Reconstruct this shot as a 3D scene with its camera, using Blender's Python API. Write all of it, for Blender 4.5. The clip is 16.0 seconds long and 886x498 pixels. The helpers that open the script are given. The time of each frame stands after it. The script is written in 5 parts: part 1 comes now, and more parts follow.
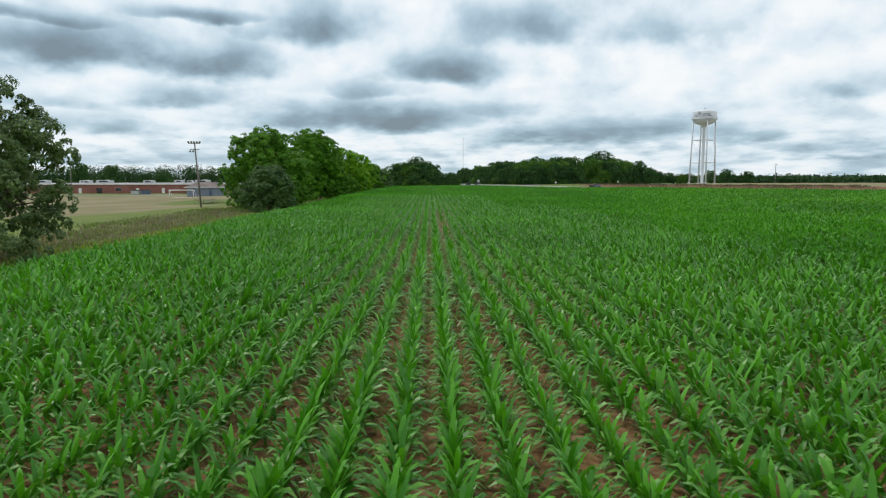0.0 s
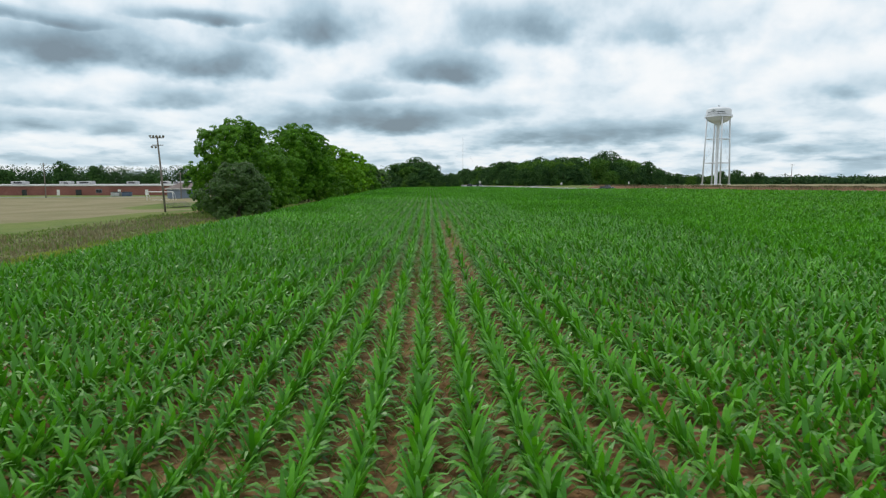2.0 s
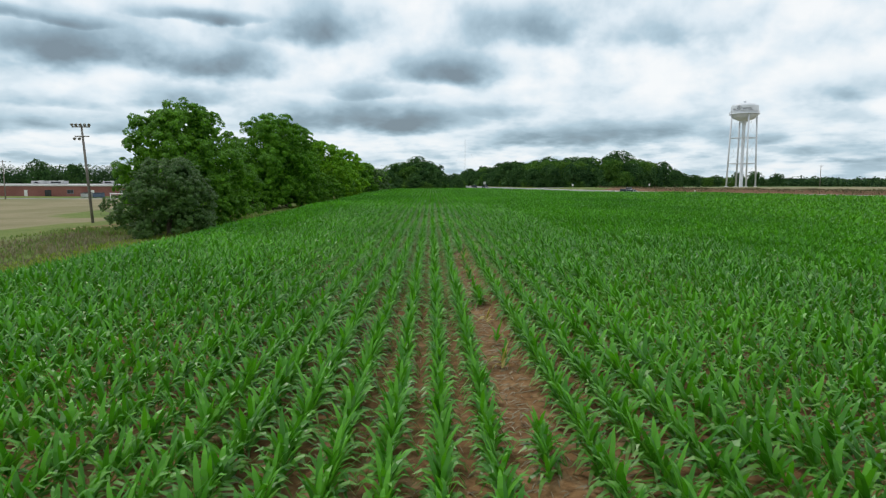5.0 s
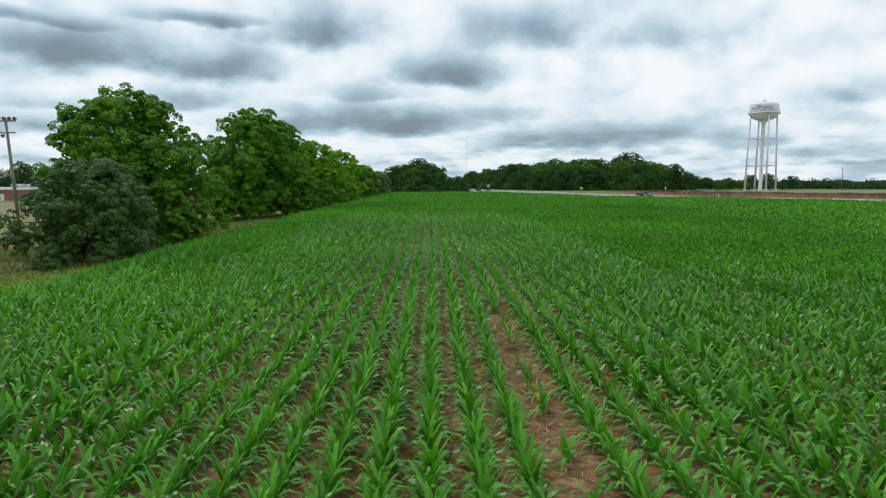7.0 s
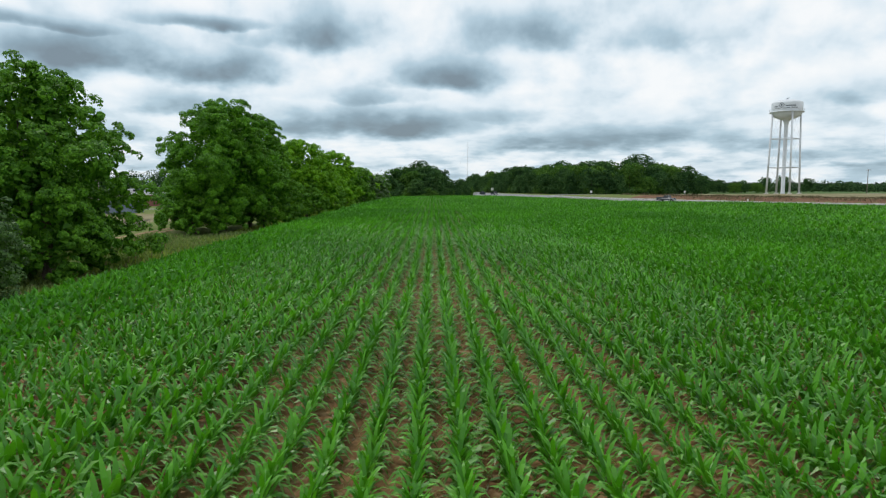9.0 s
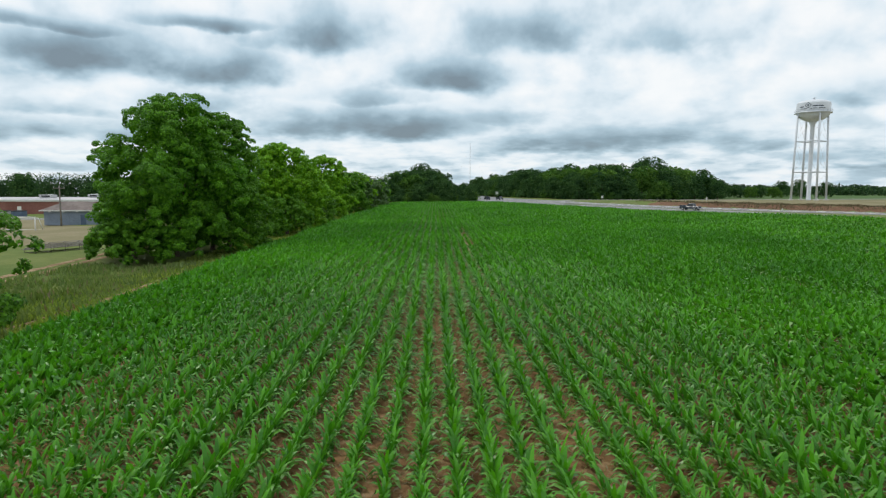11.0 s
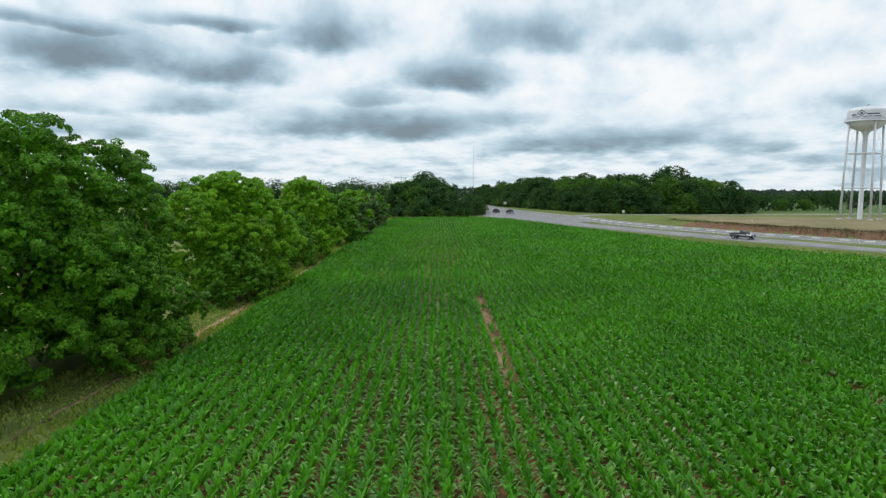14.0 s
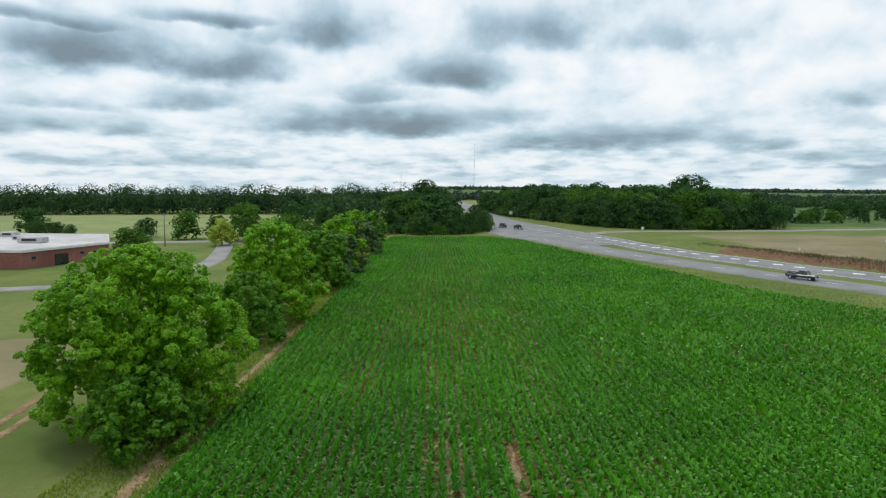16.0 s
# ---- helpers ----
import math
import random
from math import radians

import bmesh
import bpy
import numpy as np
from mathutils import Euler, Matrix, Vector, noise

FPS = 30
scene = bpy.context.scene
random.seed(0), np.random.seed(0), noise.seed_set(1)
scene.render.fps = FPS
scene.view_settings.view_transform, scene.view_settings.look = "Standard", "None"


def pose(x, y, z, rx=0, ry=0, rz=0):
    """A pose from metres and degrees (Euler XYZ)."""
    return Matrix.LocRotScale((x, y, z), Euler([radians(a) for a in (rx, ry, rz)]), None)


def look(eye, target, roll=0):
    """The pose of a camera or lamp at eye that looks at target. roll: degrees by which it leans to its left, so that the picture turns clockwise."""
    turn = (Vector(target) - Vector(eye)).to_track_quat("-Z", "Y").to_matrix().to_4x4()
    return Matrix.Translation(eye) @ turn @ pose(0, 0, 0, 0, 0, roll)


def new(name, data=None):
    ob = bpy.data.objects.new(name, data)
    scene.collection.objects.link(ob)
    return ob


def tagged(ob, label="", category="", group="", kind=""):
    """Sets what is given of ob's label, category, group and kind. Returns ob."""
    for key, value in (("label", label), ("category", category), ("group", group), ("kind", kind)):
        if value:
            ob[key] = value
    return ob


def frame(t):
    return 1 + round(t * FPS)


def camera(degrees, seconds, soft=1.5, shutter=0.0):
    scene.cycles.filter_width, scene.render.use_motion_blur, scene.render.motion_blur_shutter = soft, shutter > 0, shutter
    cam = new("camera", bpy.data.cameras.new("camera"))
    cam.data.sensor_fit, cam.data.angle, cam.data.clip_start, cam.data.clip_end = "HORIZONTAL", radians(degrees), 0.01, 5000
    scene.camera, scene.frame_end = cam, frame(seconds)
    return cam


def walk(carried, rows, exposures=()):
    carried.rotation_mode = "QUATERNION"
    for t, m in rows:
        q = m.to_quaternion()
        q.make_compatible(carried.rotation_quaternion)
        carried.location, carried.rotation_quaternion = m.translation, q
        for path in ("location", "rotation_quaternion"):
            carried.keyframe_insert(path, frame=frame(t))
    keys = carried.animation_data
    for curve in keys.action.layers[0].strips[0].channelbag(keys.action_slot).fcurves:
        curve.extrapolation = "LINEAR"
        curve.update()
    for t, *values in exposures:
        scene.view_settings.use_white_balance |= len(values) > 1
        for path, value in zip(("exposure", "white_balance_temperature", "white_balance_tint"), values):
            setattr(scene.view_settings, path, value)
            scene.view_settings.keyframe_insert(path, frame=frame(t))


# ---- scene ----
cam = camera(70.0, 16.0, soft=1.25, shutter=0.08)
PATH = [
    (0, (1.265, 0.487, 4.156), (1.305, 2.474, 3.934), -0.1),
    (0.5, (1.138, 4.527, 4.11), (1.181, 6.515, 3.889), 0.0),
    (1, (1.074, 8.527, 4.077), (1.116, 10.515, 3.858), -0.2),
    (1.5, (1.01, 12.412, 4.026), (1.051, 14.4, 3.808), -0.2),
    (2, (0.985, 16.361, 3.978), (1.027, 18.349, 3.76), -0.1),
    (2.5, (1.042, 20.156, 3.968), (1.082, 22.144, 3.75), -0.3),
    (3, (1.098, 23.968, 3.984), (1.136, 25.955, 3.767), -0.4),
    (3.5, (1.029, 27.894, 4.076), (1.069, 29.881, 3.856), -0.1),
    (4, (0.966, 31.614, 4.127), (1.006, 33.601, 3.908), 0.1),
    (6.5, (0.176, 49.431, 4.637), (0.211, 51.419, 4.423), 0.1),
    (7, (0.1, 53.271, 4.706), (0.134, 55.259, 4.495), 0.1),
    (7.5, (-0.011, 57.134, 4.753), (0.022, 59.123, 4.545), 0.0),
    (8, (-0.139, 61.026, 4.812), (-0.108, 63.015, 4.606), 0.1),
    (8.5, (-0.302, 65.074, 4.877), (-0.271, 67.063, 4.672), -0.0),
    (9, (-0.401, 69.041, 4.922), (-0.37, 71.031, 4.72), -0.0),
    (11.5, (-0.4, 88.897, 6.913), (-0.377, 90.888, 6.717), 0.1),
    (12, (-0.515, 93.002, 7.512), (-0.493, 94.992, 7.319), 0.1),
    (12.5, (-0.627, 97.143, 8.229), (-0.608, 99.134, 8.037), 0.1),
    (13, (-0.787, 101.558, 8.977), (-0.769, 103.549, 8.784), 0.3),
    (13.5, (-0.915, 106.25, 10.037), (-0.898, 108.241, 9.843), 0.3),
    (14, (-1.088, 111.262, 11.322), (-1.071, 113.252, 11.125), 0.4),
    (14.5, (-1.183, 116.494, 12.636), (-1.168, 118.484, 12.437), 0.5),
    (15, (-1.341, 121.892, 14.091), (-1.325, 123.882, 13.888), 0.5),
    (15.5, (-1.505, 127.547, 15.882), (-1.49, 129.536, 15.682), 0.55),
    (16, (-1.815, 133.825, 17.6), (-1.798, 135.814, 17.393), 0.5),
]
walk(cam, [(t, look(eye, target, roll)) for t, eye, target, roll in PATH])


# ---------------------------------------------------------------- sky and sun
SUN_DIR = Vector((-0.35, 0.30, 0.88)).normalized()
world = bpy.data.worlds.new("overcast_sky")
scene.world = world
world.use_nodes = True


class Nodes:
    """A short way to write node trees."""

    def __init__(self, tree):
        self.t = tree
        tree.nodes.clear()

    def add(self, kind):
        return self.t.nodes.new(kind)

    def put(self, socket, value):
        if value is None:
            return
        if hasattr(value, "is_output"):
            self.t.links.new(value, socket)
        else:
            socket.default_value = value

    def math(self, op, a, b=None, c=None, clamp=False):
        n = self.add("ShaderNodeMath")
        n.operation, n.use_clamp = op, clamp
        for s, v in zip(n.inputs, (a, b, c)):
            self.put(s, v)
        return n.outputs[0]

    def mix(self, f, a, b, blend="MIX"):
        n = self.add("ShaderNodeMix")
        n.data_type, n.blend_type = "RGBA", blend
        for s, v in zip((n.inputs[0], n.inputs[6], n.inputs[7]), (f, a, b)):
            self.put(s, v if not isinstance(v, tuple) else (*v, 1.0)[:4])
        return n.outputs[2]

    def noise(self, vec, scale, detail=3.0, rough=0.55, distortion=0.0):
        n = self.add("ShaderNodeTexNoise")
        self.put(n.inputs["Vector"], vec)
        n.inputs["Scale"].default_value = scale
        n.inputs["Detail"].default_value = detail
        n.inputs["Roughness"].default_value = rough
        n.inputs["Distortion"].default_value = distortion
        return n.outputs["Fac"]

    def ramp(self, f, lo, hi, smooth=True):
        n = self.add("ShaderNodeMapRange")
        n.interpolation_type = "SMOOTHSTEP" if smooth else "LINEAR"
        self.put(n.inputs[0], f)
        n.inputs[1].default_value, n.inputs[2].default_value = lo, hi
        return n.outputs[0]

    def combine(self, x, y, z):
        n = self.add("ShaderNodeCombineXYZ")
        for s, v in zip(n.inputs, (x, y, z)):
            self.put(s, v)
        return n.outputs[0]


# dark cloud bellies: azimuth and elevation of the middle, half widths (degrees), weight
CLOUDS = (
    (-27.3, 9.7, 8.5, 1.6, 1.00), (-31.3, 11.8, 6.5, 0.5, 0.90), (-17.7, 9.2, 4.4, 1.4, 0.95), (-18.2, 13.0, 5.9, 0.5, 0.85), (-9.9, 12.5, 5.6, 1.6, 0.90),
    (1.3, 9.2, 5.0, 1.3, 0.95), (8.1, 12.5, 5.0, 1.9, 0.72), (19.2, 11.9, 5.6, 1.4, 0.48), (34.0, 6.6, 4.7, 0.9, 0.50), (-20.9, 6.4, 4.4, 0.8, 0.70),
    (-4.6, 5.1, 11.0, 1.3, 0.92), (4.6, 5.6, 4.4, 0.9, 0.60), (15.5, 3.7, 11.2, 1.0, 0.74), (-30.4, 4.0, 5.6, 0.8, 0.70), (-30.8, 5.7, 3.8, 0.6, 0.40),
    (-6.1, 7.5, 7.6, 0.8, 0.45), (33.1, 2.1, 5.6, 0.6, 0.40), (27.2, 3.1, 2.6, 0.5, 0.40), (-22.2, 1.5, 8.8, 0.4, 0.25), (19.3, 5.4, 6.5, 0.7, 0.25),
    (-12.0, 19.5, 10.0, 1.8, 0.80), (14.0, 20.0, 9.0, 2.0, 0.70), (-33.0, 18.5, 7.0, 1.6, 0.80), (35.0, 17.5, 6.0, 1.5, 0.40),
)
W = Nodes(world.node_tree)
coord = W.add("ShaderNodeTexCoord").outputs["Generated"]
sep = W.add("ShaderNodeSeparateXYZ")
W.put(sep.inputs[0], coord)
az = W.math("MULTIPLY", W.math("ARCTAN2", sep.outputs[0], sep.outputs[1]), 57.2958)
el = W.math("MULTIPLY", W.math("ARCSINE", sep.outputs[2]), 57.2958)
up = W.math("MAXIMUM", el, 0.0)
# clouds flatten and shrink towards the horizon
depth = W.math("MULTIPLY", W.math("LOGARITHM", W.math("ADD", up, 3.0), 2.718), 9.0)
flat = W.combine(W.math("MULTIPLY", az, 0.34), W.math("MULTIPLY", depth, 0.72), 3.7)
wob = W.noise(flat, 0.55, 4.0, 0.5)
wob2 = W.noise(W.combine(W.math("MULTIPLY", az, 0.36), W.math("MULTIPLY", depth, 0.72), 21.4), 0.55, 4.0, 0.5)
azd = W.math("MULTIPLY_ADD", W.math("SUBTRACT", wob2, 0.5), 3.6, az)
eld = W.math("MULTIPLY_ADD", W.math("SUBTRACT", wob, 0.5), 1.7, el)
dark = None
for a0, e0, wa, we, k in CLOUDS:
    da = W.math("POWER", W.math("ABSOLUTE", W.math("DIVIDE", W.math("SUBTRACT", azd, a0), wa)), 2.4)
    de = W.math("SUBTRACT", eld, e0)
    # bellies: sharp below, fading upwards
    dn = W.math("ABSOLUTE", W.math("DIVIDE", W.math("MINIMUM", de, 0.0), we * 0.75))
    du = W.math("DIVIDE", W.math("MAXIMUM", de, 0.0), we * 1.35)
    r2 = W.math("ADD", da, W.math("ADD", W.math("POWER", dn, 2.4), W.math("POWER", du, 2.0)))
    g = W.math("MULTIPLY", W.math("EXPONENT", W.math("MULTIPLY", r2, -1.0)), k)
    dark = g if dark is None else W.math("MAXIMUM", dark, g)
mott = W.ramp(W.noise(W.combine(W.math("MULTIPLY", az, 0.36), W.math("MULTIPLY", depth, 0.75), 8.8), 0.7, 4.0, 0.5), 0.25, 0.7)
dark = W.math("MULTIPLY", dark, W.math("MULTIPLY_ADD", mott, 0.42, 0.74))
fluff = W.ramp(wob, 0.36, 0.72)
fine = W.noise(W.combine(W.math("MULTIPLY", az, 0.50), W.math("MULTIPLY", depth, 0.75), 5.2), 1.1, 5.0, 0.52)
shade = W.math("ADD", W.math("MULTIPLY", dark, 0.82), W.math("MULTIPLY", fluff, 0.30))
shade = W.math("MULTIPLY_ADD", W.math("SUBTRACT", fine, 0.5), 0.24, shade, clamp=True)
streak = W.noise(W.combine(W.math("MULTIPLY", az, 0.34), W.math("MULTIPLY", el, 1.5), 1.3), 1.0, 5.0, 0.55)
low = W.math("SUBTRACT", 1.0, W.ramp(el, 1.5, 6.5))
shade = W.math("MULTIPLY_ADD", W.math("MULTIPLY", W.math("MULTIPLY_ADD", W.ramp(streak, 0.42, 0.66), 0.20, 0.06), low), 1.0, shade, clamp=True)
sky = W.add("ShaderNodeTexSky")
sky.sky_type, sky.sun_disc = "NISHITA", False
sky.sun_elevation, sky.sun_rotation = math.asin(SUN_DIR.z), math.atan2(SUN_DIR.x, SUN_DIR.y)
ramp = W.add("ShaderNodeValToRGB")
W.put(ramp.inputs[0], shade)
els = ramp.color_ramp.elements
els[0].position, els[0].color = 0.0, (0.96, 0.985, 1.0, 1)
els[1].position, els[1].color = 1.0, (0.205, 0.27, 0.32, 1)
for p, c in ((0.22, (0.76, 0.86, 0.93, 1)), (0.45, (0.475, 0.625, 0.725, 1)), (0.72, (0.285, 0.40, 0.48, 1))):
    e = els.new(p)
    e.color = c
nish = W.mix(1.0, sky.outputs[0], (0.10, 0.10, 0.10), "MULTIPLY")
col = W.mix(0.94, nish, ramp.outputs[0])
# below the horizon: the far land's green-grey
col = W.mix(W.ramp(el, -1.7, -1.1), (0.09, 0.13, 0.08), col)
bg = W.add("ShaderNodeBackground")
W.put(bg.inputs[0], col)
bg.inputs[1].default_value = 1.0
W.put(W.add("ShaderNodeOutputWorld").inputs[0], bg.outputs[0])

sun = new("sun", bpy.data.lights.new("sun", "SUN"))
sun.data.energy, sun.data.angle, sun.data.color = 1.3, radians(14), (1.0, 0.96, 0.9)
sun.matrix_world = look(SUN_DIR * 100, (0, 0, 0))

# ---------------------------------------------------------------- materials


def material(name, rough=0.8, spec=0.3):
    m = bpy.data.materials.new(name)
    m.use_nodes = True
    n = Nodes(m.node_tree)
    b = n.add("ShaderNodeBsdfPrincipled")
    b.inputs["Roughness"].default_value = rough
    b.inputs["Specular IOR Level"].default_value = spec
    out = n.add("ShaderNodeOutputMaterial")
    n.put(out.inputs[0], b.outputs[0])
    return m, n, b, out


def surface(name, a, b, scale=1.0, rough=0.8, spec=0.3, metal=0.0, bump=0.0, fine=12.0, dirt=None):
    """A plain surface whose colour wanders between a and b at two scales, with fine relief and dirt patches."""
    m, n, p, _ = material(name, rough, spec)
    pos = n.add("ShaderNodeNewGeometry").outputs["Position"]
    big = n.noise(pos, scale, 4.0)
    small = n.noise(pos, scale * fine, 3.0)
    f = n.math("MULTIPLY_ADD", n.math("SUBTRACT", small, 0.5), 0.8, big)
    c = n.mix(n.ramp(f, 0.3, 0.7), a, b)
    if dirt:
        c = n.mix(n.math("MULTIPLY", n.ramp(n.noise(pos, scale * 2.3, 5.0), 0.55, 0.75), 0.6), c, dirt)
    n.put(p.inputs["Base Color"], c)
    p.inputs["Metallic"].default_value = metal
    if bump:
        bm_ = n.add("ShaderNodeBump")
        bm_.inputs["Strength"].default_value = bump
        n.put(bm_.inputs["Height"], small)
        n.put(p.inputs["Normal"], bm_.outputs[0])
    return m


def foliage(name, a, b, rough=0.5, spec=0.35, glow=0.3, scale=0.35, dry=None, pale=None):
    """Leaves: colour varies from leaf to leaf and over the crown; some light passes through."""
    m, n, p, out = material(name, rough, spec)
    geo = n.add("ShaderNodeNewGeometry")
    f = n.math("MULTIPLY_ADD", n.noise(geo.outputs["Position"], scale, 3.0), 0.9, n.math("MULTIPLY_ADD", geo.outputs["Random Per Island"], 0.5, -0.25))
    c = n.mix(n.ramp(f, 0.15, 0.85), a, b)
    if dry:
        c = n.mix(n.ramp(geo.outputs["Random Per Island"], 0.93, 0.97), c, dry)
    # pale older tips: their dry tone, and sky sheen laid into the colour
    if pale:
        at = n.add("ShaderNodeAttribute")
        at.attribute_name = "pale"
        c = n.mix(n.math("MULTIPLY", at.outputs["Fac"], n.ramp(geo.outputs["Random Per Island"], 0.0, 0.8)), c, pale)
    n.put(p.inputs["Base Color"], c)
    tr = n.add("ShaderNodeBsdfTranslucent")
    n.put(tr.inputs[0], n.mix(1.0, c, (1.1, 1.15, 0.5), "MULTIPLY"))
    mx = n.add("ShaderNodeMixShader")
    mx.inputs[0].default_value = glow
    n.put(mx.inputs[1], p.outputs[0])
    n.put(mx.inputs[2], tr.outputs[0])
    n.put(out.inputs[0], mx.outputs[0])
    return m


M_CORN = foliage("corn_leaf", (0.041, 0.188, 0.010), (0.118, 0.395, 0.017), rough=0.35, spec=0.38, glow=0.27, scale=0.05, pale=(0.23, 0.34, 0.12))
M_STRAW = foliage("straw", (0.20, 0.17, 0.11), (0.36, 0.32, 0.24), rough=0.7, spec=0.2, glow=0.1)
M_WITHERED = foliage("withered_corn_leaf", (0.30, 0.29, 0.06), (0.55, 0.47, 0.17), rough=0.6, spec=0.2, glow=0.2, scale=2.0)
M_WALNUT = foliage("broad_leaf", (0.045, 0.146, 0.009), (0.148, 0.362, 0.019), rough=0.5, spec=0.2, glow=0.26, scale=0.45)
M_BRIGHT = foliage("bright_leaf", (0.078, 0.228, 0.008), (0.262, 0.545, 0.020), rough=0.5, spec=0.2, glow=0.3, scale=0.45)
M_MID = foliage("middle_green_leaf", (0.044, 0.152, 0.007), (0.152, 0.385, 0.017), rough=0.5, spec=0.2, glow=0.27, scale=0.45)
M_DARK = foliage("dark_leaf", (0.034, 0.095, 0.017), (0.092, 0.190, 0.034), rough=0.45, glow=0.16, scale=0.5)
M_GREYLEAF = foliage("grey_leaf", (0.060, 0.112, 0.034), (0.16, 0.25, 0.07), rough=0.45, glow=0.2)
M_YELLOW = foliage("yellow_leaf", (0.26, 0.38, 0.05), (0.50, 0.58, 0.10), rough=0.6, glow=0.35)
M_BANKWEED = foliage("brown_bank_weed", (0.10, 0.085, 0.05), (0.19, 0.16, 0.09), rough=0.8, glow=0.15, scale=0.3, dry=(0.11, 0.14, 0.05))
# the extra blue in this green stands for haze before the wood
M_WOOD_FAR = foliage("hazed_wood_leaf", (0.024, 0.074, 0.026), (0.086, 0.182, 0.050), rough=0.7, spec=0.15, glow=0.22, scale=0.12)
# dark green with the haze of the distance mixed in as blue
M_HEDGE_FAR = foliage("hazed_far_wood_leaf", (0.026, 0.068, 0.032), (0.080, 0.150, 0.058), rough=0.8, spec=0.1, glow=0.2, scale=0.08)
M_WOOD_FAR2 = foliage("wood_leaf_light", (0.045, 0.125, 0.022), (0.125, 0.250, 0.040), rough=0.7, spec=0.15, glow=0.28, scale=0.06)
# air haze painted into the leaves: low-contrast blue-green for the horizon woods
M_HAZE = foliage("hazed_distant_leaf", (0.055, 0.090, 0.075), (0.085, 0.130, 0.095), rough=0.9, spec=0.1, glow=0.15, scale=0.03)
M_GRASS = foliage("tall_grass_blade", (0.13, 0.205, 0.04), (0.29, 0.33, 0.10), rough=0.7, glow=0.3, scale=0.25, dry=(0.42, 0.36, 0.20))
M_VERGE = foliage("verge_grass_blade", (0.17, 0.265, 0.045), (0.34, 0.41, 0.10), rough=0.7, glow=0.42, scale=0.25)
M_ROUGH = foliage("rough_weed", (0.115, 0.185, 0.048), (0.23, 0.30, 0.10), rough=0.7, glow=0.3, scale=0.4, dry=(0.24, 0.20, 0.13))
M_WEED = foliage("dead_weed", (0.165, 0.148, 0.098), (0.33, 0.30, 0.21), rough=0.8, glow=0.25, scale=0.6, dry=(0.14, 0.20, 0.05))
M_BARK = surface("bark", (0.07, 0.055, 0.04), (0.14, 0.115, 0.09), 1.5, 0.9, 0.1, bump=0.5)
M_ASPHALT = surface("asphalt", (0.16, 0.165, 0.17), (0.23, 0.235, 0.24), 0.15, 0.75, 0.4, fine=40, dirt=(0.26, 0.24, 0.22))
M_DRIVE = surface("worn_asphalt", (0.20, 0.20, 0.20), (0.30, 0.29, 0.28), 0.2, 0.85, 0.3, fine=20)
M_PAINT = surface("road_paint", (0.72, 0.72, 0.70), (0.84, 0.84, 0.82), 1.2, 0.6, 0.3)
M_SAND = surface("sandy_soil", (0.22, 0.145, 0.08), (0.36, 0.265, 0.16), 0.5, 0.95, 0.1, bump=0.3, fine=8, dirt=(0.12, 0.15, 0.05))
M_CONCRETE = surface("concrete", (0.42, 0.41, 0.39), (0.55, 0.54, 0.51), 0.4, 0.85, 0.2)
M_TOWER = surface("tower_paint", (0.60, 0.635, 0.68), (0.69, 0.725, 0.77), 0.25, 0.4, 0.4, dirt=(0.50, 0.53, 0.56))
M_LOGO = surface("tower_lettering", (0.045, 0.06, 0.08), (0.08, 0.10, 0.12), 0.5, 0.5)
M_BRICK = surface("brick_wall", (0.205, 0.088, 0.074), (0.285, 0.130, 0.110), 0.12, 0.9, 0.15, fine=30, dirt=(0.34, 0.18, 0.155))
M_TRIM = surface("roof_fascia", (0.55, 0.55, 0.54), (0.70, 0.70, 0.68), 0.3, 0.6)
M_ROOF = surface("roof_membrane", (0.40, 0.40, 0.41), (0.54, 0.53, 0.53), 0.06, 0.7, fine=6, dirt=(0.36, 0.35, 0.35))
M_GLASS = surface("dark_glass", (0.012, 0.015, 0.018), (0.03, 0.034, 0.04), 0.5, 0.12, 0.6)
M_STEEL = surface("galvanised_steel", (0.38, 0.39, 0.40), (0.52, 0.53, 0.54), 0.8, 0.45, 0.5, metal=0.4)
M_POLE = surface("weathered_pole", (0.17, 0.155, 0.14), (0.26, 0.24, 0.215), 0.8, 0.9, 0.1, bump=0.3)
M_WHITE = surface("white_paint", (0.70, 0.70, 0.68), (0.82, 0.82, 0.80), 0.8, 0.5)
M_SHINGLE = surface("brown_shingle", (0.15, 0.125, 0.115), (0.23, 0.195, 0.18), 0.6, 0.9, 0.15, bump=0.3)
M_GREYWALL = surface("grey_siding", (0.16, 0.20, 0.26), (0.22, 0.265, 0.33), 0.4, 0.7)
M_BLUE = surface("blue_plastic", (0.02, 0.07, 0.32), (0.03, 0.11, 0.42), 0.8, 0.45)
M_BINBLUE = surface("grey_blue_steel", (0.07, 0.10, 0.17), (0.11, 0.15, 0.22), 0.8, 0.6)
M_CAR = surface("dark_car_paint", (0.025, 0.035, 0.05), (0.04, 0.052, 0.07), 0.8, 0.25, 0.6)
M_TYRE = surface("rubber", (0.012, 0.012, 0.012), (0.025, 0.025, 0.025), 2.0, 0.9, 0.2)
M_SIGNBACK = surface("sign_face", (0.62, 0.63, 0.62), (0.74, 0.74, 0.72), 1.0, 0.5)


